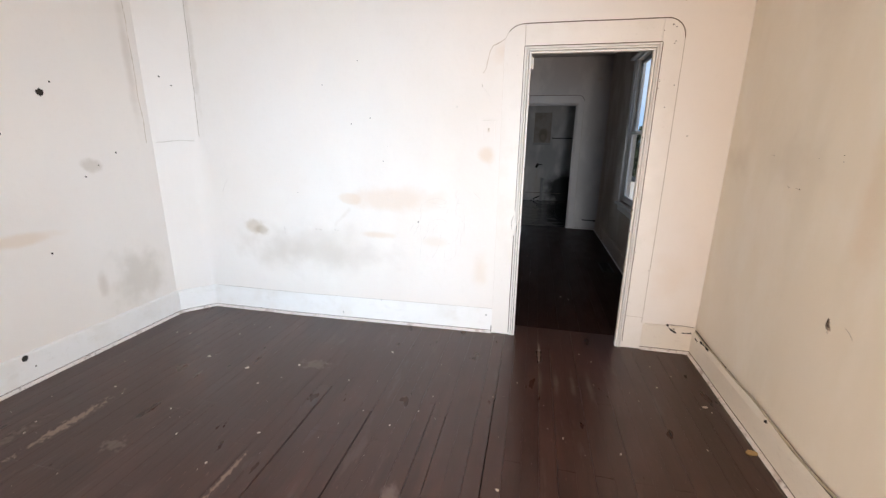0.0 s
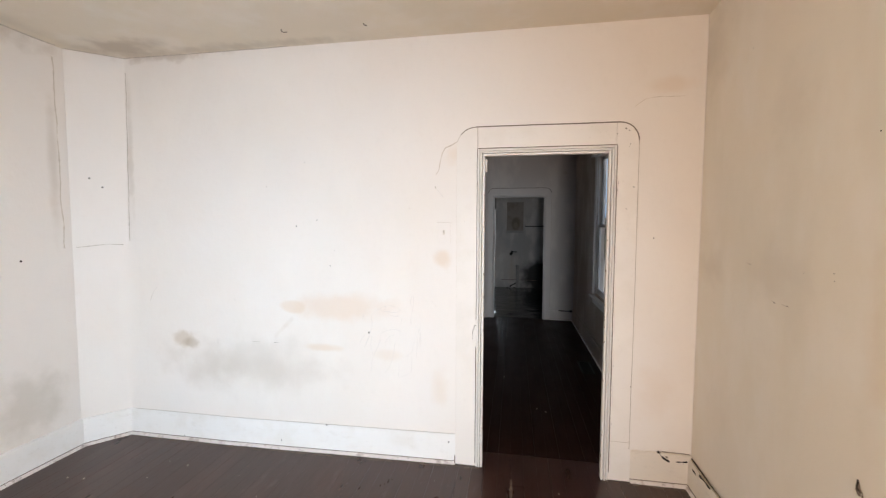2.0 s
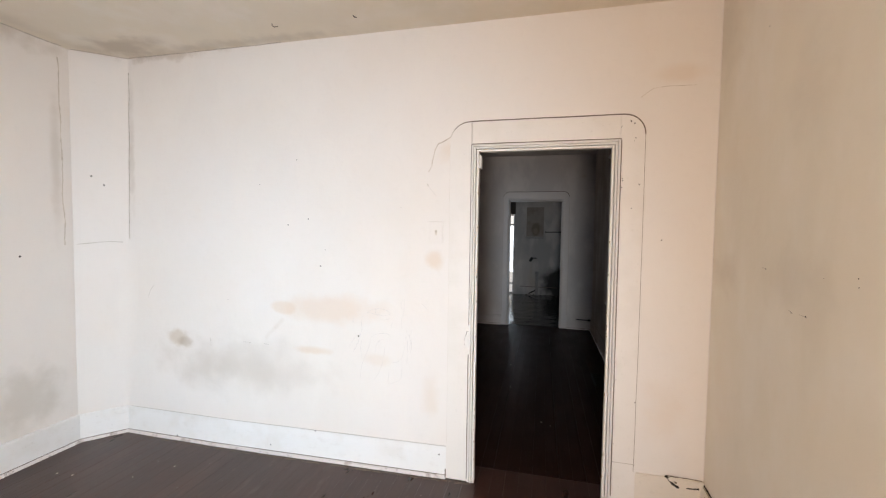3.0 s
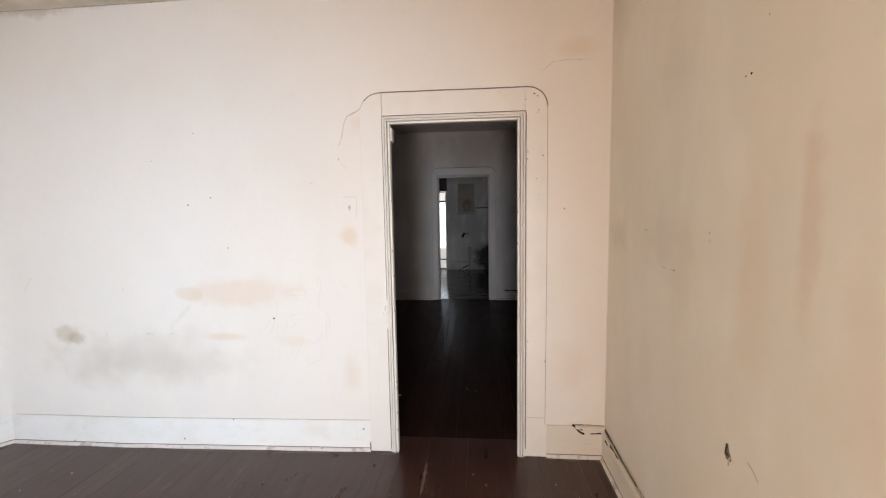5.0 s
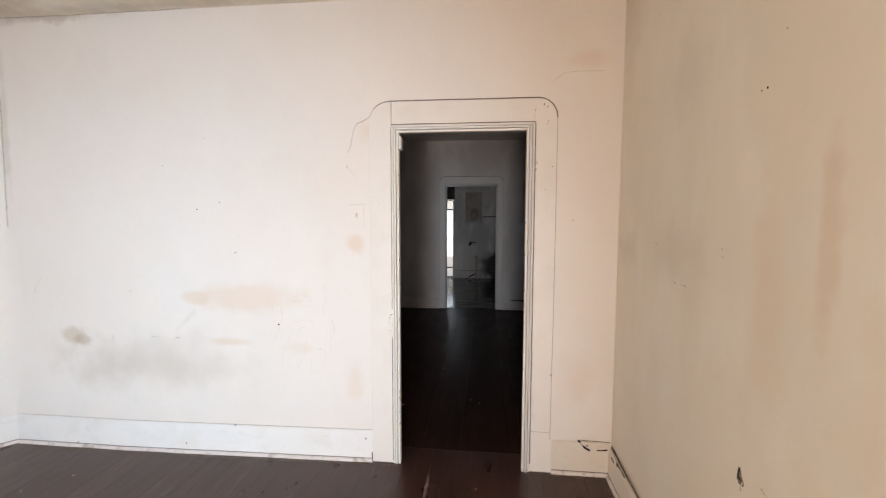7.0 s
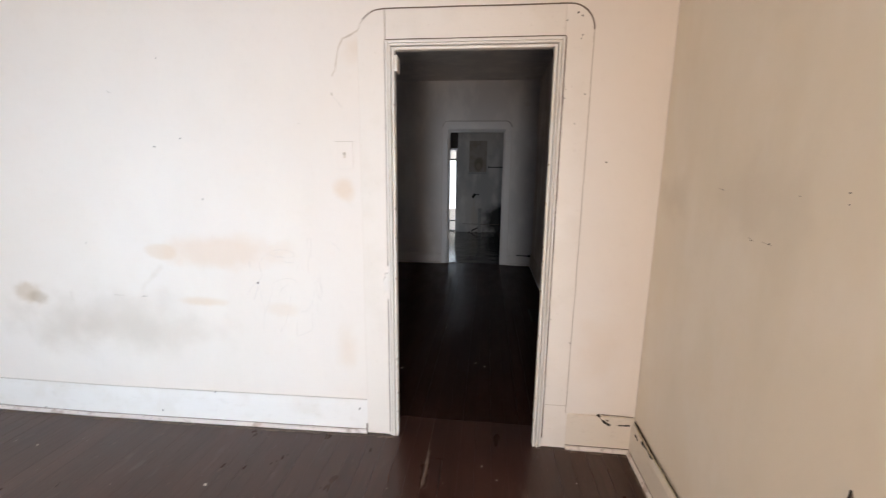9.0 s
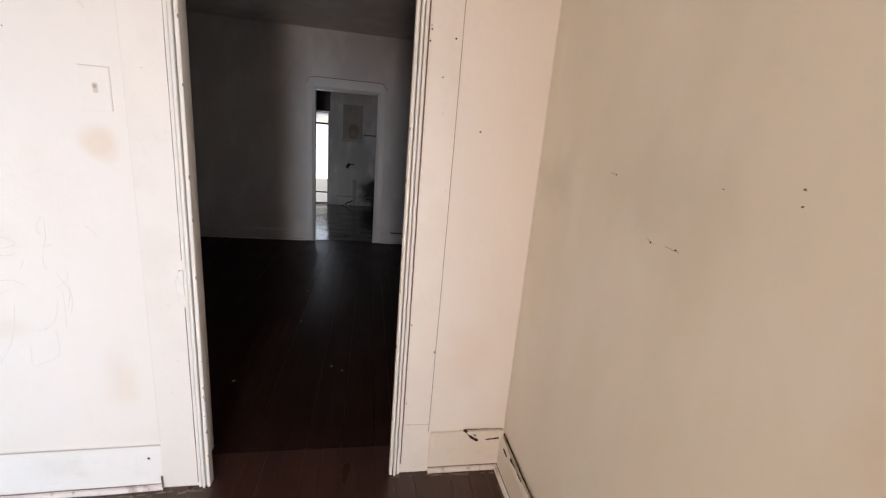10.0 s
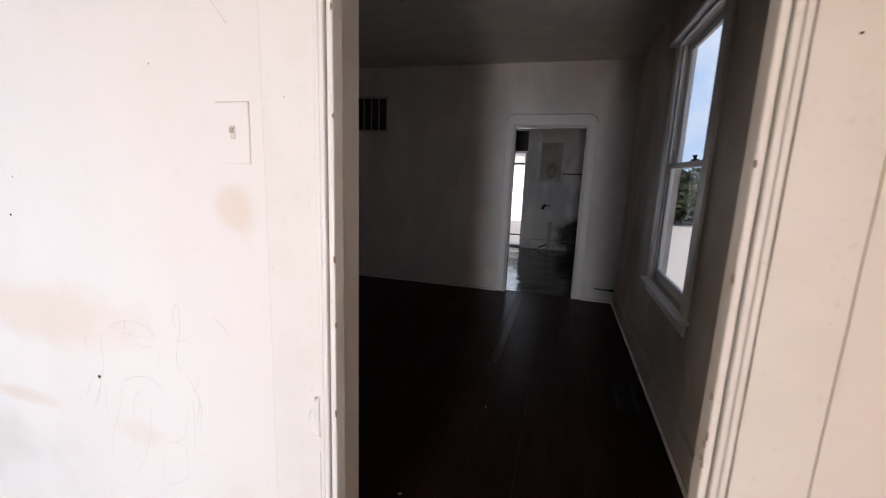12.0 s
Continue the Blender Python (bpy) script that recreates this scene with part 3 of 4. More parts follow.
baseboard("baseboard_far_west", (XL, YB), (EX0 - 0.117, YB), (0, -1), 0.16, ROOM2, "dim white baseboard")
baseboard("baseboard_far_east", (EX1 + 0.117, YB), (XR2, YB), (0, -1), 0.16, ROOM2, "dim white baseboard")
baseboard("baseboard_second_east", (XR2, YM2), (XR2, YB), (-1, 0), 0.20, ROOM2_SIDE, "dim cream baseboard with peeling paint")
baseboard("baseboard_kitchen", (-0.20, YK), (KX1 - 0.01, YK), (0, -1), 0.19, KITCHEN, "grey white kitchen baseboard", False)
part("open_joint", cord(shaky([(-2.62, YM - 0.008, 0.178), (-1.8, YM - 0.008, 0.178), (-1.2, YM - 0.008, 0.187), (-0.62, YM - 0.008, 0.197)], 0.05, 0.002, keep=1), 0.0014), FAINT, bpy.data.objects["baseboard_north"], "dark crack along the top")
part("open_joint", cord(shaky([(-0.62, YM - 0.008, 0.197), (-0.14, YM - 0.008, 0.205)], 0.05, 0.002, keep=1), 0.0012), FAINT, bpy.data.objects["baseboard_north"], "faint crack along the top")
part("open_joint", cord(shaky([(-0.136, YM - 0.015, 0.0), (-0.137, YM - 0.015, 0.06)], 0.02, 0.003, keep=1), 0.0035), CRACK, bpy.data.objects["baseboard_north"], "dark split end")
part("open_joint", cord(shaky([(-0.08, YK - 0.02, 0.198), (0.80, YK - 0.02, 0.196)], 0.05, 0.004, keep=1), 0.006), CRACK, bpy.data.objects["baseboard_kitchen"], "dark crack along the top")
part("open_joint", cord(shaky([(XR2 - 0.02, 3.4, 0.205), (XR2 - 0.02, 7.3, 0.203)], 0.05, 0.003, keep=0), 0.004), FAINT, bpy.data.objects["baseboard_second_east"], "cracked top edge")

# ---- second room window ----
w = tagged(new("window_1"), "tall white sash window in the side wall", "window", kind="structure")
X = XR2
part("casing_side", box(X - 0.018, X + 0.004, WY0 - 0.10, WY0, WZ0 - 0.02, WZ1, 0.003), WINDOW_PAINT, w)
part("casing_side", box(X - 0.018, X + 0.004, WY1, WY1 + 0.10, WZ0 - 0.02, WZ1, 0.003), WINDOW_PAINT, w)
part("casing_head", box(X - 0.020, X + 0.004, WY0 - 0.10, WY1 + 0.10, WZ1 + 0.0005, WZ1 + 0.02, 0.003), WINDOW_PAINT, w)
part("head_cap", box(X - 0.062, X + 0.004, WY0 - 0.14, WY1 + 0.14, WZ1 + 0.021, WZ1 + 0.045, 0.006, seg=2), WINDOW_PAINT, w)
part("window_sill", box(X - 0.055, X + 0.11, WY0 - 0.13, WY1 + 0.13, WZ0 - 0.045, WZ0 - 0.0005 - 0.02, 0.007, seg=2), WINDOW_PAINT, w, "dirty grey white window sill")
part("apron", box(X - 0.016, X + 0.004, WY0 - 0.09, WY1 + 0.09, WZ0 - 0.12, WZ0 - 0.046, 0.003), WINDOW_PAINT, w)
for ya, yb in ((WY0 + 0.001, WY0 + 0.016), (WY1 - 0.016, WY1 - 0.001)):
    part("stop_bead", box(X + 0.004, X + 0.018, ya, yb, WZ0, WZ1 - 0.001, 0.003), WINDOW_PAINT, w)
    part("parting_bead", box(X + 0.0455, X + 0.0525, ya, yb, WZ0, WZ1 - 0.001, 0.002), WINDOW_PAINT, w)
def sash(x, z0, z1, bottom, top):
    s = new("sash")
    s.parent = w
    y0, y1, t = WY0 + 0.003, WY1 - 0.003, 0.026
    st = 0.034
    part("stile", box(x, x + t, y0, y0 + st, z0, z1, 0.003), WINDOW_PAINT, s)
    part("stile", box(x, x + t, y1 - st, y1, z0, z1, 0.003), WINDOW_PAINT, s)
    part("rail", box(x, x + t, y0 + st + 0.0005, y1 - st - 0.0005, z0, z0 + bottom, 0.003), WINDOW_PAINT, s)
    part("rail", box(x, x + t, y0 + st + 0.0005, y1 - st - 0.0005, z1 - top, z1, 0.003), WINDOW_PAINT, s)
    p = part("pane", box(x + t / 2 - 0.002, x + t / 2 + 0.002, y0 + st - 0.008, y1 - st + 0.008, z0 + bottom - 0.008, z1 - top + 0.008), GLASS, s, "clear dusty glass")
    p.visible_shadow = False
    return s
sash(X + 0.019, WZ0, 1.605, 0.07, 0.035)
sash(X + 0.053, 1.572, WZ1 - 0.002, 0.035, 0.04)
bm = box(X + 0.020, X + 0.05, 5.00, 5.06, 1.606, 1.616, 0.002)
rod((X + 0.035, 5.03, 1.616), (X + 0.035, 5.03, 1.632), 0.009, bm=bm)
box(X + 0.022, X + 0.034, 4.985, 5.045, 1.628, 1.640, 0.003, bm)
part("sash_lock", bm, BLACK_IRON, w, "dark iron sash lock")

# ---- second room: grille, lamp holder ----
g = thing("return_air_grille", "grey return air grille high on the dim wall", "vent", at=(0, 0, 0))
gx0, gx1, gz0, gz1 = -2.36, -1.77, 1.985, 2.435
for a in ((gx0, gx1, gz0, gz0 + 0.025), (gx0, gx1, gz1 - 0.025, gz1), (gx0, gx0 + 0.025, gz0 + 0.0255, gz1 - 0.0255), (gx1 - 0.025, gx1, gz0 + 0.0255, gz1 - 0.0255)):
    part("frame_bar", box(a[0], a[1], YB - 0.016, YB + 0.001, a[2], a[3], 0.003), GRILLE, g)
part("backing", box(gx0 + 0.02, gx1 - 0.02, YB - 0.004, YB - 0.001, gz0 + 0.02, gz1 - 0.02), HOLE, g, "black duct behind the bars")
for k in range(4):
    xk = gx0 + 0.025 + (gx1 - gx0 - 0.05) * (k + 1) / 5
    part("slat", box(xk - 0.006, xk + 0.006, YB - 0.013, YB - 0.005, gz0 + 0.026, gz1 - 0.026, 0.002), GRILLE, g)

def lamp_holder(x, y, z):
    """A ceiling canopy with a broken rim and a porcelain socket hanging a little askew."""
    t = thing("ceiling_light", "broken brass ceiling light with a bare porcelain socket", "ceiling light")
    bm = bmesh.new()
    prof = [(0.0, 0.0), (0.085, 0.0), (0.088, -0.010), (0.070, -0.030), (0.045, -0.045), (0.0, -0.050)]
    n = 20
    rings = [[bm.verts.new((x + r * math.cos(2 * math.pi * k / n), y + r * math.sin(2 * math.pi * k / n), z + d)) for k in range(n)] for r, d in prof[1:-1]]
    for a, b in zip(rings, rings[1:]):
        for k in range(n):
            bm.faces.new((a[k], a[(k + 1) % n], b[(k + 1) % n], b[k]))
    bm.faces.new(rings[0]), bm.faces.new(rings[-1][::-1])
    part("canopy", bm, BRASS, t, "tarnished brass canopy", True)
    part("arm", cord([(x - 0.16, y - 0.01, z - 0.012), (x - 0.10, y, z - 0.035), (x, y, z - 0.05)], 0.010, sides=8), BRASS, t)
    part("arm", cord([(x + 0.04, y + 0.03, z - 0.012), (x + 0.055, y + 0.045, z - 0.045), (x + 0.05, y + 0.05, z - 0.07)], 0.008, sides=8), BRASS, t)
    bm = rod((x + 0.03, y + 0.02, z - 0.045), (x + 0.034, y + 0.024, z - 0.085), 0.024, 0.028, 14)
    rod((x + 0.034, y + 0.024, z - 0.0855), (x + 0.036, y + 0.026, z - 0.115), 0.020, 0.018, 14, bm)
    part("socket", bm, PORCELAIN, t, "yellowed porcelain socket")
    return t
lamp_holder(-0.76, 5.16, ZC - 0.01)

# floor register beside the side wall, and a broken pipe stub in the corner
fr = thing("floor_register", "black iron floor register in the dark boards", "floor vent")
part("pit", box(0.99, 1.10, 4.86, 5.22, 0.0008, 0.003), HOLE, fr, "black opening")
for a in ((0.975, 1.115, 4.845, 4.865), (0.975, 1.115, 5.215, 5.235), (0.975, 0.995, 4.8655, 5.2145), (1.095, 1.115, 4.8655, 5.2145)):
    part("rim", box(a[0], a[1], a[2], a[3], 0.001, 0.007, 0.002), BLACK_IRON, fr)
for k in range(6):
    part("slat", box(0.996, 1.094, 4.905 + 0.05 * k, 4.915 + 0.05 * k, 0.0035, 0.006, 0.001), BLACK_IRON, fr)
ps = thing("corner_pipe_stub", "thin dark pipe stub along the far baseboard", "pipe")
part("pipe", rod((0.98, YB - 0.035, 0.165), (XR2 - 0.03, YB - 0.035, 0.16), 0.008), BLACK_IRON, ps)
part("elbow", rod((XR2 - 0.06, YB - 0.035, 0.16), (XR2 - 0.022, YB - 0.035, 0.16), 0.016), BLACK_IRON, ps)

# ---- kitchen ----
def kitchen():
    bd = thing("brown_board", "brown water-stained board fixed to the kitchen wall", "wall board")
    part("sheet", box(0.045, 0.46, YK - 0.014, YK - 0.001, 1.44, 2.16, 0.002), CARD, bd)
    part("ledge", box(0.03, 0.47, YK - 0.030, YK - 0.001, 1.39, 1.435, 0.004), PIPE, bd, "grey ledge under the board")
    r = thing("wall_rail", "dark metal rail on the kitchen wall", "rail")
    part("bar", rod((0.50, YK - 0.045, 1.552), (1.25, YK - 0.045, 1.565), 0.011), BLACK_IRON, r)
    for xk in (0.51, 1.22):
        part("bracket", box(xk - 0.012, xk + 0.012, YK - 0.055, YK - 0.001, 1.535, 1.575, 0.003), BLACK_IRON, r)
    v = thing("gas_valve", "black iron valve stub on the kitchen wall", "valve")
    part("pipe_stub", rod((0.20, YK - 0.001, 0.89), (0.20, YK - 0.10, 0.89), 0.018), BLACK_IRON, v)
    part("valve_body", rod((0.15, YK - 0.10, 0.835), (0.20, YK - 0.10, 0.935), 0.032, 0.026), BLACK_IRON, v)
    part("valve_lever", box(0.19, 0.31, YK - 0.115, YK - 0.095, 0.905, 0.925, 0.004), BLACK_IRON, v)
    p = thing("waste_pipe", "grey standing waste pipe by the kitchen wall", "pipe")
    part("riser", rod((0.325, YK - 0.10, 0.0), (0.325, YK - 0.10, 0.56), 0.036, sides=16), PIPE, p)
    part("collar", rod((0.325, YK - 0.10, 0.52), (0.325, YK - 0.10, 0.585), 0.043, sides=16), PIPE, p)
    part("elbow", cord([(0.325, YK - 0.10, 0.14), (0.25, YK - 0.10, 0.10), (0.17, YK - 0.09, 0.06), (0.14, YK - 0.08, 0.03)], 0.015, sides=8), BLACK_IRON, p)
    d = thing("debris_heap", "dark heap of rubble along the kitchen wall", "debris")
    bm = bmesh.new()
    rnd = random.Random(4)
    for k in range(24):
        x, y = rnd.uniform(0.05, 0.95), YK - rnd.uniform(0.06, 0.30)
        s = rnd.uniform(0.010, 0.030)
        mm = Matrix.Translation((x, y, s * 0.3)) @ Euler((rnd.random() * 3, rnd.random() * 3, rnd.random() * 3)).to_matrix().to_4x4() @ Matrix.Diagonal((s, s * rnd.uniform(0.4, 1), s * rnd.uniform(0.2, 0.6), 1))
        bmesh.ops.create_icosphere(bm, subdivisions=1, radius=0.7, matrix=mm)
    part("rubble", bm, DARKWOOD, d)
    d["kind"] = "stuff"
    # back door: storm door frame with panes, dark panel above
    bdoor = tagged(new("door_back"), "glazed storm door bright with daylight", "door", kind="structure")
    x0, x1, yd = -1.045, -0.245, YK + 0.05
    part("stile", box(x0, x0 + 0.05, yd, yd + 0.03, 0.01, 1.97, 0.003), ALUMINIUM, bdoor)
    part("stile", box(x1 - 0.028, x1, yd, yd + 0.03, 0.01, 1.97, 0.003), ALUMINIUM, bdoor)
    for z0, z1 in ((0.01, 0.03), (0.245, 0.27), (1.715, 1.75), (1.955, 1.97)):
        part("rail", box(x0 + 0.0505, x1 - 0.0285, yd, yd + 0.03, z0, z1, 0.003), BLACK_IRON, bdoor)
    for z0, z1 in ((0.03, 0.245), (0.27, 1.715), (1.75, 1.955)):
        q = part("pane", box(x0 + 0.045, x1 - 0.024, yd + 0.013, yd + 0.017, z0 - 0.005, z1 + 0.005), GLASS, bdoor, "clear glass")
        q.visible_shadow = False
    part("transom_panel", box(x0 - 0.05, x1 + 0.02, YK - 0.02, YK - 0.001, 1.985, 2.38, 0.003), DARKWOOD, bdoor, "dark panel over the door")
kitchen()

# kitchen floor: one buckled vinyl sheet with torn patches
fl = tagged(new("floor_kitchen"), "dark glossy torn vinyl kitchen floor", "floor", kind="structure")
bm = bmesh.new()
nx, ny = 60, 56
vs = [[bm.verts.new((KX0 + (KX1 - KX0) * i / nx, YB2 - 0.08 + (YK + 0.12 - YB2) * j / ny, 0)) for i in range(nx + 1)] for j in range(ny + 1)]
for row in vs:
    for v in row:
        v.co.z = 0.004 + 0.005 * noise.noise(v.co * 3.1) + 0.004 * noise.noise(v.co * 9)
for j2 in range(ny):
    for i in range(nx):
        bm.faces.new((vs[j2][i], vs[j2][i + 1], vs[j2 + 1][i + 1], vs[j2 + 1][i]))
part("vinyl_sheet", bm, VINYL, fl, smooth=True)
part("subfloor", box(KX0, KX1, YB2 - 0.08, YK + 0.13, -0.08, -0.03), SUBFLOOR, fl)
# ---- first room: small things on the walls ----
def nail(p, d, r=0.004, hole=False, size=1.0):
    """A nail or a nail hole at p on a wall, pointing out along d."""
    p, d = Vector(p), Vector(d)
    t = thing("nail_hole" if hole else "nail", "small dark nail hole in cream plaster" if hole else "rusty nail head in cream plaster", "nail hole" if hole else "nail", "nails and holes in the walls")
    t.location = p
    if hole:
        bm = bmesh.new()
        bmesh.ops.create_icosphere(bm, subdivisions=2, radius=1)
        for v in bm.verts:
            k = 1 + 0.35 * noise.noise(v.co * 2 + p * 9)
            v.co = v.co * r * k * size
            v.co -= d * v.co.dot(d) * 0.8
        part("hole", bm, HOLE, t)
    else:
        bm = rod((0, 0, 0), d * 0.012 + Vector((0, 0, 0.003)), r * 0.5, sides=6)
        rod(d * 0.012 + Vector((0, 0, 0.003)), d * 0.015 + Vector((0, 0, 0.004)), r, sides=8, bm=bm)
        part("shank", bm, NAIL, t)
    return t
S, WST, EST = (0, -1, 0), (1, 0, 0), (-1, 0, 0)
for x, z, r in ((-1.012, 1.311, 0.006), (-0.737, 0.859, 0.009), (-1.258, 1.583, 0.007), (-1.105, 1.625, 0.006), (1.057, 1.521, 0.006), (-0.07, 1.738, 0.005), (-0.06, 1.50, 0.003), (-1.48, 1.86, 0.004), (-1.19, 2.02, 0.004), (-0.45, 1.70, 0.003), (-1.75, 1.05, 0.004), (-0.98, 1.42, 0.003)):
    nail((x, YM - 0.001, z), S, r * 0.62, True)
for x, z, r in ((0.951, 0.606, 0.009), (0.882, 2.173, 0.011), (0.901, 2.160, 0.009), (0.834, 2.143, 0.006), (0.908, 2.081, 0.007), (0.902, 2.066, 0.005), (0.847, 1.848, 0.007), (0.843, 1.810, 0.008), (0.934, 1.827, 0.008), (0.897, 1.696, 0.006), (0.845, 0.73, 0.006), (0.845, 0.36, 0.005), (-0.05, 2.02, 0.003), (-0.08, 1.62, 0.003), (0.845, 1.86, 0.005)):
    nail((x, YM - 0.0075, z), S, r * 0.42, True)
for y, z, r in ((2.175, 1.278, 0.014), (2.258, 1.275, 0.012), (2.445, 1.420, 0.012), (1.942, 1.436, 0.011), (1.938, 1.410, 0.009), (2.506, 2.417, 0.010), (1.772, 1.885, 0.020), (1.796, 1.884, 0.013), (1.712, 2.013, 0.010), (2.09, 1.42, 0.007)):
    nail((XR - 0.001, y, z), EST, r * 0.20, True)
for y, z, r in ((2.035, 1.723, 0.022), (2.10, 1.79, 0.006), (1.78, 1.474, 0.010), (2.44, 1.355, 0.007), (2.20, 1.20, 0.006), (1.90, 0.74, 0.007), (2.30, 1.27, 0.005)):
    nail((XL + 0.001, y, z), WST, r, True)
nail((XL + 0.0165, 1.617, 0.150), WST, 0.018, True)
nail((XL + 0.0165, 1.66, 0.075), WST, 0.006, True)
nail((-2.775, 2.824, 1.92), (0.7, -0.7, 0), 0.006, True)
nail((-2.722, 2.872, 1.86), (0.7, -0.7, 0), 0.006, True)
for x, z in ((-1.40, 0.040), (-0.18, 0.145), (-1.05, 0.185), (-2.2, 0.0)):
    nail((x, YM - 0.0083, z), S, 0.005, True)

def crack(name, label, pts, r, mat, keep, amp=0.004, seed=1, category="crack"):
    ob = finish(name, cord(shaky(pts, 0.008, amp, seed, keep), r, flat=(keep, 0.4), ragged=0.8), mat)
    return tagged(ob, label, category)
yw = YM - 0.0006
crack("plaster_crack", "curled crack in cream plaster beside the casing", [(-0.133, yw, 2.123), (-0.175, yw, 2.105), (-0.216, yw, 2.089), (-0.238, yw, 2.05), (-0.246, yw, 2.00), (-0.252, yw, 1.955), (-0.272, yw, 1.922)], 0.0026, OLD_CRACK, 1, 0.009)
crack("plaster_crack", "short crack in cream plaster", [(-0.278, yw, 1.845), (-0.272, yw, 1.832)], 0.003, FAINT, 1, 0.004)
crack("plaster_crack", "faint crack in cream plaster over the doorway", [(0.93, yw, 2.30), (0.99, yw, 2.345), (1.06, yw, 2.355), (1.20, yw, 2.35)], 0.0015, HAIR, 1, 0.004)
crack("plaster_crack", "thin slanting scratch in cream plaster", [(-0.265, yw, 1.825), (-0.245, yw, 1.80), (-0.225, yw, 1.775)], 0.0010, PENCIL, 1, 0.002)
crack("plaster_crack", "thin level scratch in cream plaster", [(-1.62, yw, 0.752), (-1.56, yw, 0.751)], 0.0009, FAINT, 1, 0.002)
crack("plaster_crack", "short dark scratch in cream plaster", [(-1.445, yw, 0.752), (-1.415, yw, 0.751)], 0.0012, CRACK, 1, 0.002)
crack("plaster_crack", "thin upright scratch in stained plaster", [(-1.90, yw, 0.76), (-1.898, yw, 0.70)], 0.0008, FAINT, 1, 0.003)
crack("plaster_crack", "thin slanting scratch in the pale corner", [(-2.46, yw, 1.02), (-2.43, yw, 1.09), (-2.40, yw, 1.12)], 0.0009, FAINT, 1, 0.002)
# taped seams of the patched panel in the corner
dv = Vector((0.232, 0.221, 0)).normalized()
c0 = Vector((XL, 2.752, 0)) + Vector((0.70, -0.715, 0)) * 0.003
crack("plaster_seam", "dirty taped seam down the patched corner", [(XL + 0.001, 2.690, 2.72), (XL + 0.001, 2.690, 2.2), (XL + 0.001, 2.700, 1.42)], 0.0035, HAIR, 0, 0.008)
crack("plaster_seam", "dirty taped seam down the patched corner", [(-2.593, YM - 0.004, 2.70), (-2.602, YM - 0.004, 2.1), (-2.618, YM - 0.004, 1.47)], 0.0028, FAINT, 1, 0.006)
crack("plaster_seam", "dirty taped seam across the patched corner", [tuple(c0 + dv * 0.02 + Vector((0, 0, 1.425))), tuple(c0 + dv * 0.20 + Vector((0, 0, 1.445))), tuple(c0 + dv * 0.285 + Vector((0, 0, 1.44)))], 0.0045, FAINT, 2, 0.004)
# peeling along the ceiling in the corner
crack("ceiling_seam", "dark ragged seam where the ceiling meets the wall", [(XL + 0.01, 1.2, ZC - 0.001), (XL + 0.012, 2.70, ZC - 0.001)], 0.006, FAINT, 2, 0.008, 3)
crack("ceiling_seam", "dark ragged seam where the ceiling meets the wall", [(XL + 0.02, 2.75, ZC - 0.001), (-2.59, YM - 0.014, ZC - 0.001), (-1.9, YM - 0.006, ZC - 0.001), (-1.3, YM - 0.004, ZC - 0.001)], 0.0045, FAINT, 2, 0.008, 5)
crack("corner_seam", "pale ragged corner seam", [(XR - 0.002, YM - 0.002, 0.21), (XR - 0.002, YM - 0.002, 2.79)], 0.0032, MAIN_WALL, 0, 0.002)

# pencil scribble beside the doorway
sc = thing("pencil_scribble", "faint pencil scribble on the cream wall", "scribble")
strokes = [
    [(-0.804, 0.783), (-0.780, 0.825), (-0.760, 0.848)], [(-0.772, 0.749), (-0.751, 0.799), (-0.732, 0.834)],
    [(-0.762, 0.769), (-0.740, 0.822), (-0.728, 0.877)],
    [(-0.735, 0.839), (-0.712, 0.905), (-0.719, 0.960), (-0.701, 0.993), (-0.651, 1.034), (-0.594, 1.049), (-0.536, 1.037), (-0.512, 1.021)],
    [(-0.665, 1.023), (-0.606, 1.007), (-0.540, 1.007), (-0.517, 1.018)], [(-0.616, 1.044), (-0.617, 1.010), (-0.587, 1.010)],
    [(-0.584, 0.986), (-0.555, 0.978), (-0.519, 0.984)], [(-0.714, 0.837), (-0.723, 0.777), (-0.714, 0.731), (-0.708, 0.705)],
    [(-0.723, 0.581), (-0.711, 0.666), (-0.685, 0.737), (-0.664, 0.795), (-0.655, 0.849)],
    [(-0.655, 0.854), (-0.604, 0.880), (-0.542, 0.890), (-0.509, 0.871)], [(-0.619, 0.767), (-0.614, 0.805), (-0.595, 0.834), (-0.558, 0.857)],
    [(-0.625, 0.576), (-0.592, 0.634), (-0.564, 0.711), (-0.550, 0.797)],
    [(-0.497, 0.703), (-0.467, 0.710), (-0.437, 0.735), (-0.422, 0.784), (-0.419, 0.815)], [(-0.466, 0.718), (-0.468, 0.697)],
    [(-0.522, 0.641), (-0.528, 0.566), (-0.506, 0.567), (-0.442, 0.605), (-0.435, 0.699)], [(-0.405, 0.710), (-0.399, 0.789), (-0.400, 0.853)],
    [(-0.380, 0.773), (-0.370, 0.825), (-0.383, 0.871), (-0.411, 0.924)], [(-0.391, 0.781), (-0.378, 0.843), (-0.375, 0.873)],
    [(-0.433, 0.929), (-0.442, 0.956), (-0.436, 1.009), (-0.424, 1.044), (-0.421, 1.108), (-0.431, 1.116), (-0.445, 1.086), (-0.442, 1.059), (-0.432, 1.056)],
    [(-0.438, 1.012), (-0.407, 1.021)], [(-0.310, 1.096), (-0.286, 1.077), (-0.267, 1.058)], [(-0.773, 0.982), (-0.778, 0.940)],
    [(-0.513, 0.934), (-0.498, 0.966)], [(-0.417, 0.864), (-0.380, 0.896), (-0.375, 0.930)]]
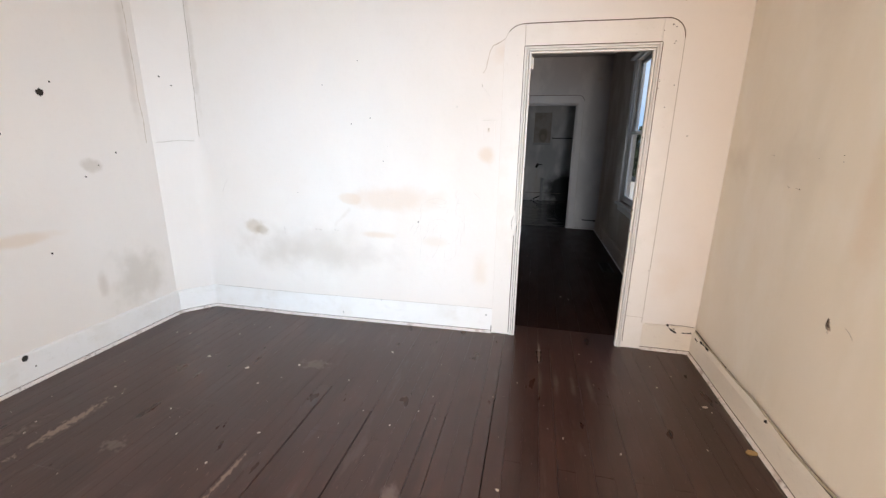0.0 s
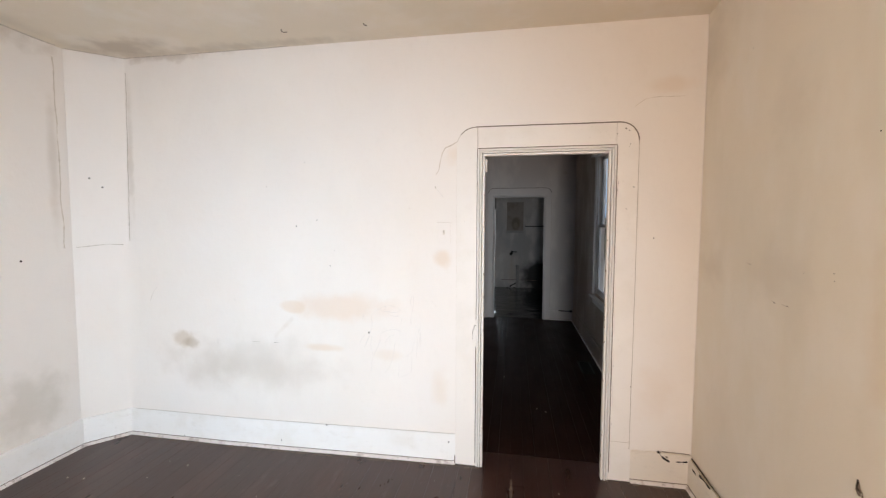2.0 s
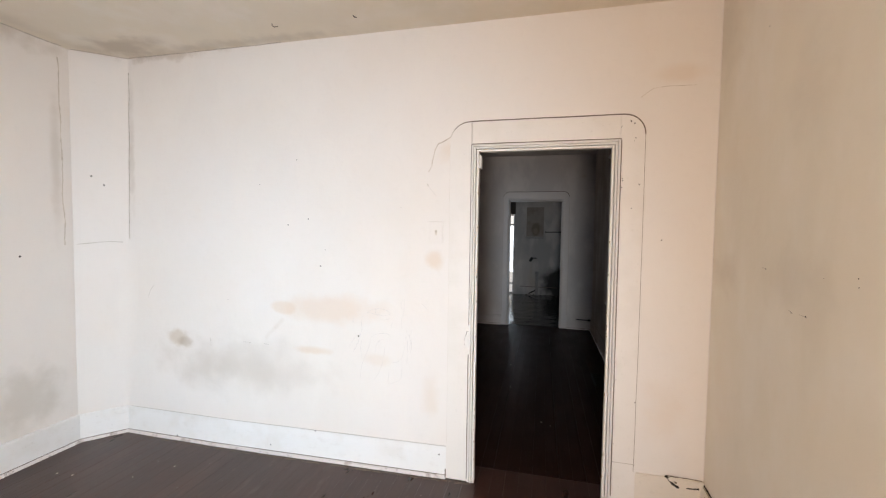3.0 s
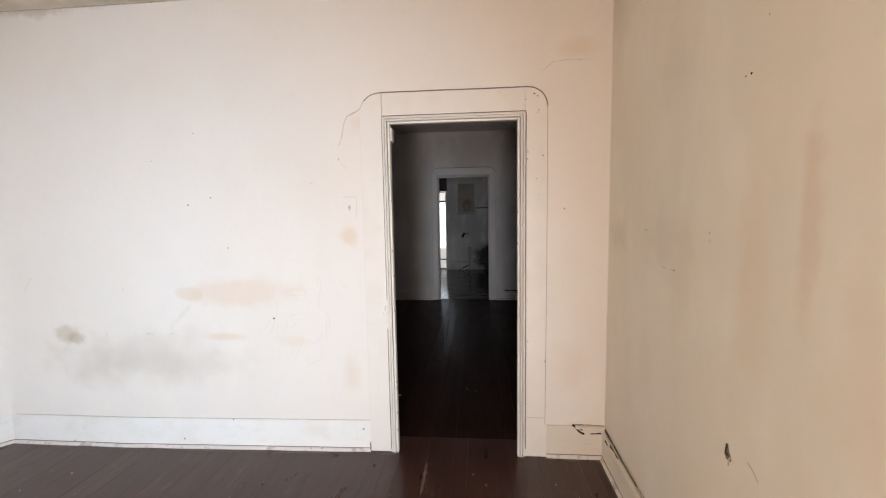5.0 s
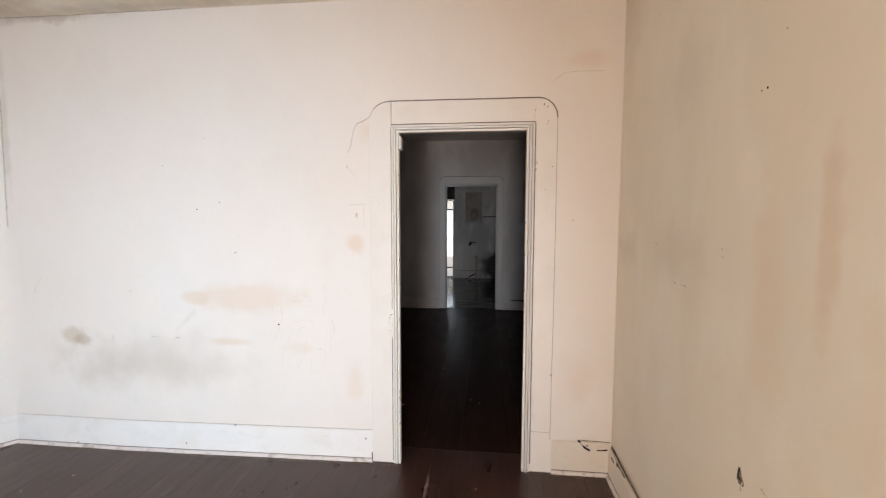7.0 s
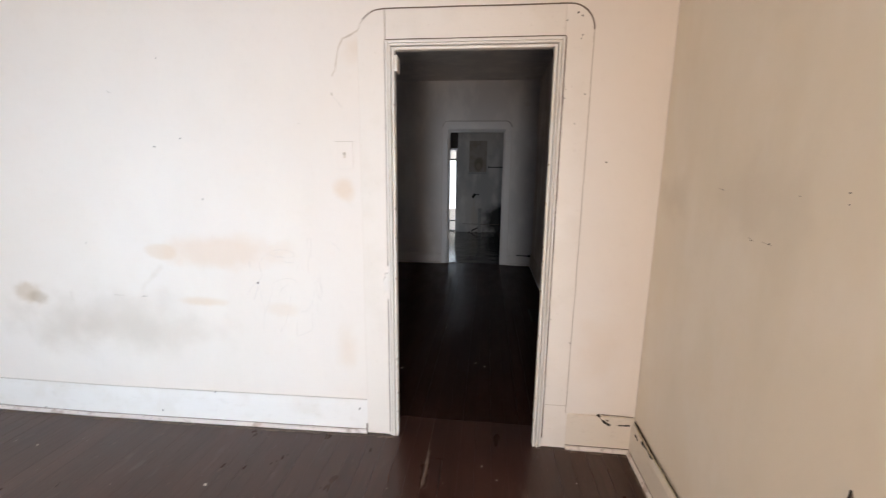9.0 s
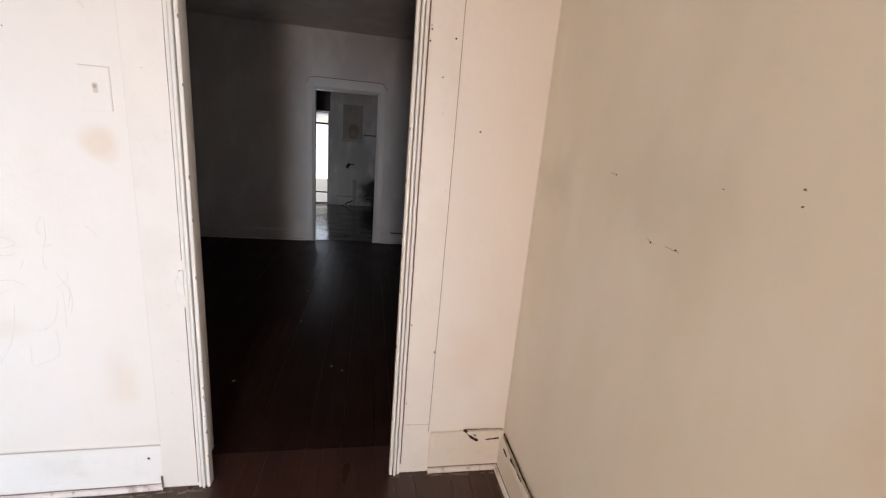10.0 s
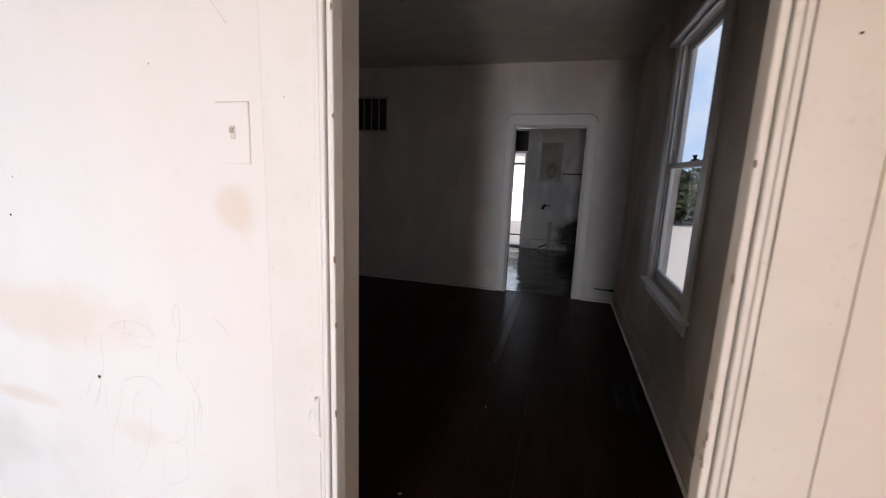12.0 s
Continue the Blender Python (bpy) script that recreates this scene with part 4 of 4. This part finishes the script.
def curved(st, seed):
    """A smooth line through the points of a stroke, drawn with a slightly unsteady hand."""
    rnd = random.Random(seed)
    p = [Vector((x + rnd.uniform(-0.002, 0.002), yw, z + rnd.uniform(-0.002, 0.002))) for x, z in st]
    p = [p[0] * 2 - p[1]] + p + [p[-1] * 2 - p[-2]]
    out = []
    for a, b, c, d in zip(p, p[1:], p[2:], p[3:]):
        for i in range(6):
            t = i / 6
            out.append(0.5 * (2 * b + (c - a) * t + (2 * a - 5 * b + 4 * c - d) * t * t + (3 * b - a - 3 * c + d) * t ** 3))
    out.append(p[-2])
    return out
for k, st in enumerate(strokes):
    part("stroke", cord(curved(st, k), 0.00055, sides=4, flat=(1, 0.4), ragged=0.6), PENCIL, sc)

# switch plate painted over
sp = thing("light_switch", "cream painted light switch plate", "light switch")
part("plate", box(-0.262, -0.176, YM - 0.0028, YM + 0.001, 1.478, 1.612, 0.0025, seg=2), MAIN_WALL, sp)
part("plate_edge", cord(shaky([(-0.264, YM - 0.002, 1.613), (-0.174, YM - 0.002, 1.613)], 0.02, 0.001, keep=1), 0.0010), FAINT, sp, "dirty edge")
part("plate_edge", cord(shaky([(-0.174, YM - 0.002, 1.613), (-0.174, YM - 0.002, 1.478)], 0.02, 0.001, keep=1), 0.0005), HAIR, sp, "dirty edge")
part("slot", box(-0.226, -0.212, YM - 0.0055, YM - 0.0028, 1.532, 1.562, 0.001), HAIR, sp, "worn slot")
part("toggle", box(-0.2235, -0.2145, YM - 0.012, YM - 0.005, 1.545, 1.558, 0.002), FAINT, sp)

# latch keeper on the left bead, hinge leaf above
k = thing("latch_keeper", "white painted latch keeper on the door casing", "latch keeper")
bm = bmesh.new()
edge = [(0.003, 0.948), (-0.010, 0.944), (-0.014, 0.925), (-0.021, 0.915), (-0.024, 0.890), (-0.020, 0.872), (-0.023, 0.858), (-0.014, 0.846), (0.003, 0.852)]
fr = [bm.verts.new((x, YM - 0.026 - 0.003 * (i % 2), z)) for i, (x, z) in enumerate(edge)]
bk = [bm.verts.new((x - 0.0015, YM - 0.006, z)) for x, z in edge]
bm.faces.new(fr), bm.faces.new(bk[::-1])
for i in range(len(edge)):
    bm.faces.new((fr[i], fr[(i + 1) % len(edge)], bk[(i + 1) % len(edge)], bk[i]))
part("plate", bm, TRIM, k, "lumpy white paint over the keeper")
part("edge", cord(shaky([(x - 0.002, YM - 0.012, z) for x, z in edge[1:-1]], 0.008, 0.003, keep=1), 0.0026, ragged=0.8), CRACK, k, "dark gap")
h = thing("hinge_leaf", "white painted hinge leaf on the door jamb", "hinge")
part("leaf", box(0.046, 0.057, YM - 0.018, YM + 0.05, 1.935, 2.01, 0.003), TRIM, h)
part("knuckle", rod((0.055, YM - 0.020, 1.935), (0.055, YM - 0.020, 2.005), 0.007, sides=10), TRIM, h)

# torn wall hook on the right wall
t = thing("torn_wall_anchor", "torn anchor with a curled paint scrap in the tan wall", "wall anchor")
bm = bmesh.new()
pts = [(1.789, 0.796), (1.783, 0.778), (1.774, 0.768), (1.772, 0.756), (1.782, 0.758), (1.788, 0.774)]
f = [bm.verts.new((XR - 0.004 - 0.004 * (i % 3), y, z)) for i, (y, z) in enumerate(pts)]
b = [bm.verts.new((XR + 0.001, y, z)) for y, z in pts]
bm.faces.new(f), bm.faces.new(b[::-1])
for i in range(6):
    bm.faces.new((f[i], f[(i + 1) % 6], b[(i + 1) % 6], b[i]))
part("scrap", bm, CRACK, t, "curled dark paint scrap")
part("hole", cord([(XR - 0.003, 1.791, 0.803), (XR - 0.010, 1.785, 0.782), (XR - 0.006, 1.777, 0.768)], 0.0028), HOLE, t)
part("splinter", cord([(XR - 0.004, 1.772, 0.770), (XR - 0.012, 1.767, 0.757), (XR - 0.010, 1.769, 0.746)], 0.0020), FAINT, t)
crack("plaster_crack", "slanting scratch in the tan wall", [(XR - 0.0006, 1.702, 0.800), (XR - 0.0006, 1.68, 0.792), (XR - 0.0006, 1.655, 0.772)], 0.0016, FAINT, 0, 0.003)
for pts in ([(2.475, 1.423), (2.440, 1.418)], [(2.275, 1.281), (2.245, 1.274)], [(2.21, 1.279), (2.165, 1.277)]):
    crack("plaster_crack", "short scuffed scratch in the tan wall", [(XR - 0.0006, y, z) for y, z in pts], 0.0011, OLD_CRACK, 0, 0.003)
# ceiling hook
hk = thing("ceiling_hook", "small dark hook in the tan ceiling", "hook")
part("hook", cord([(-1.20, 2.735, ZC), (-1.20, 2.735, ZC - 0.015), (-1.19, 2.742, ZC - 0.020), (-1.175, 2.755, ZC - 0.012)], 0.0022), NAIL, hk)
hk = thing("ceiling_hook", "small dark nail in the tan ceiling", "hook")
part("hook", cord([(-0.675, 2.75, ZC), (-0.67, 2.752, ZC - 0.010), (-0.655, 2.76, ZC - 0.012)], 0.003), NAIL, hk)

# cables along the east baseboard and the torn chip in the corner
cb = thing("old_cable", "old cream and dark cable along the baseboard top", "cable")
def along(y0, y1, n, dx, dz, seed):
    return [(XR - 0.014 + dx - 0.016 * abs(noise.noise(Vector((seed, t2 * 9, 0)))), y0 + (y1 - y0) * t2, 0.192 + dz + 0.020 * noise.noise(Vector((seed, t2 * 14, 3)))) for t2 in [i / n for i in range(n + 1)]]
part("strand", cord(along(2.93, -1.7, 90, 0.0, 0.002, 1.0), 0.0042, sides=6), CABLE, cb)
part("strand", cord(along(1.95, -1.7, 80, 0.004, -0.004, 6.0), 0.0030, sides=6), CABLE_DARK, cb, "dark strand")
part("clip", box(XR - 0.026, XR - 0.016, 1.970, 1.984, 0.168, 0.184, 0.003), BLACK_IRON, cb, "black cable clip")
crack("baseboard_crack", "dark ragged gap along the baseboard top", [(XR - 0.006, 2.95, 0.19), (XR - 0.006, 2.62, 0.188)], 0.003, CRACK, 0, 0.008, 2)
crack("baseboard_crack", "thin dark gap along the baseboard top", [(XR - 0.006, 2.62, 0.188), (XR - 0.006, -1.2, 0.188)], 0.0016, CRACK, 0, 0.006, 4)
yb = YM - 0.0115
for pts, r, mat in (
        ([(1.118, YM - 0.008, 0.212), (1.135, YM - 0.009, 0.190), (1.160, yb, 0.168), (1.190, yb, 0.152)], 0.0065, HOLE),
        ([(1.122, YM - 0.008, 0.208), (1.15, YM - 0.008, 0.195), (1.175, YM - 0.011, 0.178)], 0.005, CRACK),
        ([(1.225, yb, 0.156), (1.255, yb, 0.158), (1.285, yb, 0.163)], 0.0060, HOLE),
        ([(1.118, YM - 0.006, 0.213), (1.18, YM - 0.006, 0.211), (1.30, YM - 0.006, 0.208)], 0.0022, CRACK),
        ([(1.185, YM - 0.008, 0.196), (1.20, YM - 0.009, 0.188)], 0.004, CRACK)):
    crack("baseboard_crack", "dark torn gap in the corner baseboard", pts, r, mat, 1, 0.004, 3)
for pts, r in (([(XR - 0.021, 2.90, 0.155), (XR - 0.021, 2.86, 0.150)], 0.006), ([(XR - 0.016, 2.82, 0.168), (XR - 0.012, 2.70, 0.176)], 0.008),
               ([(XR - 0.006, 2.95, 0.196), (XR - 0.008, 2.75, 0.188), (XR - 0.008, 2.45, 0.189)], 0.004)):
    crack("baseboard_crack", "dark torn gap along the side baseboard", pts, r, HOLE, 0, 0.004, 6)

# ---- debris on the floor ----
def flake(x, y, size, mat, label, category, seed):
    rnd = random.Random(seed)
    bm = bmesh.new()
    n = 7
    ring = [(size * rnd.uniform(0.6, 1.1) * math.cos(6.283 * i / n), size * rnd.uniform(0.35, 0.7) * math.sin(6.283 * i / n)) for i in range(n)]
    lo = [bm.verts.new((a, b, 0.0)) for a, b in ring]
    hi = [bm.verts.new((a, b, size * rnd.uniform(0.1, 0.3))) for a, b in ring]
    bm.faces.new(hi), bm.faces.new(lo[::-1])
    for i in range(n):
        bm.faces.new((lo[i], lo[(i + 1) % n], hi[(i + 1) % n], hi[i]))
    ob = finish("dry_leaf" if mat is LEAF else "paint_flake", bm, mat)
    ob.matrix_world = pose(x, y, sag(x, y) + 0.0012, 0, 0, rnd.uniform(0, 360))
    return tagged(ob, label, category, "flakes on the floor")
flake(1.166, 2.304, 0.020, CHIP, "oval white paint flake on the brown floor", "paint flake", 1)
flake(1.254, 1.954, 0.032, LEAF, "curled yellow brown dry leaf on the floor", "leaf", 2)
for i, (x, y, s) in enumerate(((-1.685, 2.095, 0.016), (-2.042, 2.164, 0.014), (-0.796, 2.50, 0.012), (-1.36, 2.20, 0.014), (-1.50, 1.95, 0.008), (-2.33, 1.72, 0.008), (-1.82, 1.62, 0.008), (-0.55, 1.75, 0.008), (0.10, 2.30, 0.008), (0.35, 1.85, 0.009), (0.62, 1.80, 0.008), (0.95, 2.45, 0.008), (-0.95, 2.1, 0.008), (-1.2, 1.55, 0.010), (0.75, 1.55, 0.010), (0.05, 1.45, 0.012), (0.45, 3.9, 0.008), (0.52, 3.85, 0.007), (0.15, 4.6, 0.010), (0.10, 5.3, 0.008), (-0.1, 3.75, 0.012))):
    flake(x, y, s, CHIP, "small pale paint flake on the brown floor", "paint flake", 10 + i)
bm = bmesh.new()
rnd = random.Random(21)
for i in range(150):
    x, y = rnd.uniform(-2.7, 1.2), rnd.uniform(0.6, 2.85)
    s = 0.001 + 0.0042 * rnd.random() ** 3
    bmesh.ops.create_icosphere(bm, subdivisions=1, radius=s, matrix=Matrix.Translation((x, y, sag(x, y) + 0.0008)) @ Matrix.Diagonal((1, 1.6, 0.4, 1)))
tagged(finish("floor_grit", bm, CHIP), "pale grit scattered over the brown floor", "grit", kind="stuff")

# dirt caught in the crack between the floor and the shoe moulding
verts, faces = [], []
rnd = random.Random(77)
def dirt(x, y, along_x):
    s = rnd.uniform(0.003, 0.008)
    l = s * rnd.uniform(1.5, 5.0)
    a, b = (l, s * 0.6) if along_x else (s * 0.6, l)
    h = rnd.uniform(0.002, 0.007)
    i = len(verts)
    z = sag(x, y) + 0.0004
    verts.extend([(x - a, y - b, z), (x + a * 0.8, y - b * 0.7, z), (x + a, y + b, z), (x - a * 0.7, y + b, z), (x + a * 0.2, y + b * 0.2, z + h)])
    faces.extend([(i, i + 1, i + 4), (i + 1, i + 2, i + 4), (i + 2, i + 3, i + 4), (i + 3, i, i + 4)])
for k in range(110):
    dirt(rnd.uniform(-2.45, -0.14), YM - 0.036 - rnd.random() ** 2 * 0.012, True)
for k in range(16):
    dirt(rnd.choice((rnd.uniform(-0.14, 0.03), rnd.uniform(0.80, 0.97))), YM - 0.03 - rnd.random() ** 2 * 0.015, True)
for k in range(12):
    dirt(rnd.uniform(0.98, 1.28), YM - 0.036 - rnd.random() ** 2 * 0.01, True)
for k in range(60):
    dirt(XR - 0.036 - rnd.random() ** 2 * 0.012, rnd.uniform(1.2, 2.9), False)
me = bpy.data.meshes.new("edge_dirt")
me.from_pydata(verts, [], faces)
me.materials.append(CRACK)
tagged(new("edge_dirt", me), "dark dirt caught along the foot of the baseboards", "dirt", kind="stuff")

# ---- outdoors, seen through window and back door ----
def garage():
    g = thing("garage", "white lap-sided garage across the yard", "garage", at=(-4.5, 24.0, -0.62))
    body = new("wall"); body.parent = g
    for k in range(24):
        z = k * 0.16
        part("lap_board", box(-5, 5, -0.012 - 0.006 * (k % 2), 0.02, z, z + 0.158, 0.004), SIDING, body)
    part("side_wall", box(-5, 5, 0.021, 6, 0, 3.84), SIDING, body)
    bm = bmesh.new()
    a = [bm.verts.new(p) for p in ((-5.3, -0.5, 3.7), (5.3, -0.5, 3.7), (5.3, 3, 5.4), (-5.3, 3, 5.4), (5.3, 6.5, 3.7), (-5.3, 6.5, 3.7))]
    bm.faces.new((a[0], a[1], a[2], a[3])), bm.faces.new((a[3], a[2], a[4], a[5]))
    r = bmesh.ops.solidify(bm, geom=bm.faces[:], thickness=0.1)
    part("roof", bm, ROOFING, g)
garage()

def bush(x, y, h, seed):
    """A tree of many small leaf clumps round a forked trunk."""
    rnd = random.Random(seed)
    t = thing("tree", "dark green leafy tree beyond the yard", "tree", "trees beyond the yard", (x, y, -0.62))
    bm = rod((0, 0, 0), (0.1, 0, h * 0.5), 0.14, 0.08)
    for k in range(4):
        a = k * 1.6 + rnd.random()
        rod((0.08, 0, h * 0.4), (math.cos(a) * h * 0.3, math.sin(a) * h * 0.3, h * 0.75), 0.06, 0.02, 6, bm)
    part("trunk", bm, BARK, t)
    verts, faces = [], []
    for k in range(1500):
        d = Vector((rnd.gauss(0, 1), rnd.gauss(0, 1), rnd.gauss(0, 1))).normalized() * (rnd.random() ** 0.4)
        c = Vector((d.x * h * 0.55, d.y * h * 0.5, h * 0.52 + d.z * h * 0.48)) * (1 + 0.25 * noise.noise(d * 2 + Vector((seed, 0, 0))))
        u = Vector((rnd.gauss(0, 1), rnd.gauss(0, 1), rnd.gauss(0, 1))).normalized()
        v = u.orthogonal().normalized()
        s = rnd.uniform(0.12, 0.24)
        i = len(verts)
        verts += [c + u * s, c + v * s * 0.5, c - u * s, c - v * s * 0.5 + u.cross(v) * s * 0.3]
        faces += [(i, i + 1, i + 2), (i, i + 2, i + 3)]
    me = bpy.data.meshes.new("crown")
    me.from_pydata([tuple(p) for p in verts], [], faces)
    me.materials.append(LEAVES)
    cr = new("crown", me)
    cr.parent = t
for k in range(14):
    bush(2.2 + k * 1.25, 25 + (k % 3) * 1.2, 2.5 + 0.25 * (k % 2) + 0.03 * k, k)

def sky_backdrop():
    """The bright hazy sky low over the yard, a far ring north and east of the house."""
    m = bpy.data.materials.new("hazy_sky")
    m.use_nodes = True
    t = m.node_tree
    t.nodes.remove(t.nodes["Principled BSDF"])
    glow, tex, ramp = t.nodes.new("ShaderNodeEmission"), t.nodes.new("ShaderNodeTexNoise"), t.nodes.new("ShaderNodeValToRGB")
    tex.inputs["Scale"].default_value, tex.inputs["Detail"].default_value = 0.05, 4
    t.links.new(t.nodes.new("ShaderNodeNewGeometry").outputs["Position"], tex.inputs["Vector"])
    t.links.new(tex.outputs["Fac"], ramp.inputs["Fac"])
    ramp.color_ramp.elements[0].position, ramp.color_ramp.elements[0].color = 0.40, (0.42, 0.66, 1.0, 1)
    ramp.color_ramp.elements[1].position, ramp.color_ramp.elements[1].color = 0.68, (0.86, 0.93, 1.0, 1)
    t.links.new(ramp.outputs["Color"], glow.inputs["Color"])
    glow.inputs["Strength"].default_value = 1.3
    t.links.new(glow.outputs[0], t.nodes["Material Output"].inputs["Surface"])
    bm = bmesh.new()
    ring = [(75 * math.sin(radians(a)), 6 + 75 * math.cos(radians(a))) for a in range(-30, 111, 5)]
    lo = [bm.verts.new((x, y, -3)) for x, y in ring]
    hi = [bm.verts.new((x, y, 30)) for x, y in ring]
    for k in range(len(ring) - 1):
        bm.faces.new((lo[k], lo[k + 1], hi[k + 1], hi[k]))
    tagged(finish("backdrop", bm, m), "bright hazy pale blue sky", "sky", kind="structure")
sky_backdrop()

# ---- floor boards, last ----
BOARD_MESH = {}
def board_mesh(width, length, mat):
    key = (width, length, mat.name)
    if key not in BOARD_MESH:
        e, t = 0.0005, 0.018
        x0, x1 = 0.0, width
        prof = [(x0, -t), (x0, -e), (x0 + e, 0.0), (x1 - e, 0.0), (x1, -e), (x1, -t)]
        verts = [(x, 0.0, z) for x, z in prof] + [(x, length, z) for x, z in prof]
        n = len(prof)
        faces = [(i, (i + 1) % n, n + (i + 1) % n, n + i) for i in range(n)] + [tuple(range(n))[::-1], tuple(range(n, 2 * n))]
        me = bpy.data.meshes.new("floor_board")
        me.from_pydata(verts, [], faces)
        me.materials.append(mat)
        BOARD_MESH[key] = me
    return BOARD_MESH[key]

def lay(parent, x0, x1, y0, y1, mat, seed, wide_gaps):
    rnd = random.Random(seed)
    pitch = 0.0835
    x = x0
    while x < x1 - 0.02:
        w = min(pitch, x1 - x)
        gap = 0.0001 if rnd.random() < 0.5 else 0.0005 + 0.0012 * rnd.random()
        cut, open_by = y0 + (y1 - y0) * rnd.choice((0.3, 0.4, 0.5, 0.6, 0.7)), 0.0
        for gx, extra, end in wide_gaps:
            if x <= gx < x + pitch:
                cut, open_by = end, extra
        tight = gap
        for a, b in ((y0, cut), (cut, y1)):
            gap = tight + (open_by if a == y0 else 0.0)
            ob = new("floor_board", board_mesh(round(w - gap, 4), round(b - a - 0.0012, 4), mat))
            ob.location = (x, a, sag(x, a) - 0.0006 * rnd.random())
            if -1.8 < x < -0.05 and y0 < 3.0:
                ob.rotation_euler = (0, -math.atan(SAG), 0)
            ob.parent = parent
        x += pitch
fl = tagged(new("floor"), "worn brown painted floorboards with gaps and scuffs", "floor", kind="structure")
part("subfloor", box(XL, XR, YF, 3.15, -0.09, -0.0545), SUBFLOOR, fl, "dark dirt below the boards")
lay(fl, XL, XR, YF, 3.148, BOARD1, 3, ((-1.09, 0.006, 2.02), (-0.74, 0.004, 1.84), (-0.43, 0.003, 1.98), (-0.09, 0.004, 2.10), (-1.62, 0.0025, 1.72), (-0.34, 0.002, 1.88), (0.24, 0.002, 2.80), (-1.20, 0.002, 1.46), (0.62, 0.0015, 2.2)))
fl2 = tagged(new("floor_second"), "brown painted floorboards, darkened for the dim room", "floor", kind="structure")
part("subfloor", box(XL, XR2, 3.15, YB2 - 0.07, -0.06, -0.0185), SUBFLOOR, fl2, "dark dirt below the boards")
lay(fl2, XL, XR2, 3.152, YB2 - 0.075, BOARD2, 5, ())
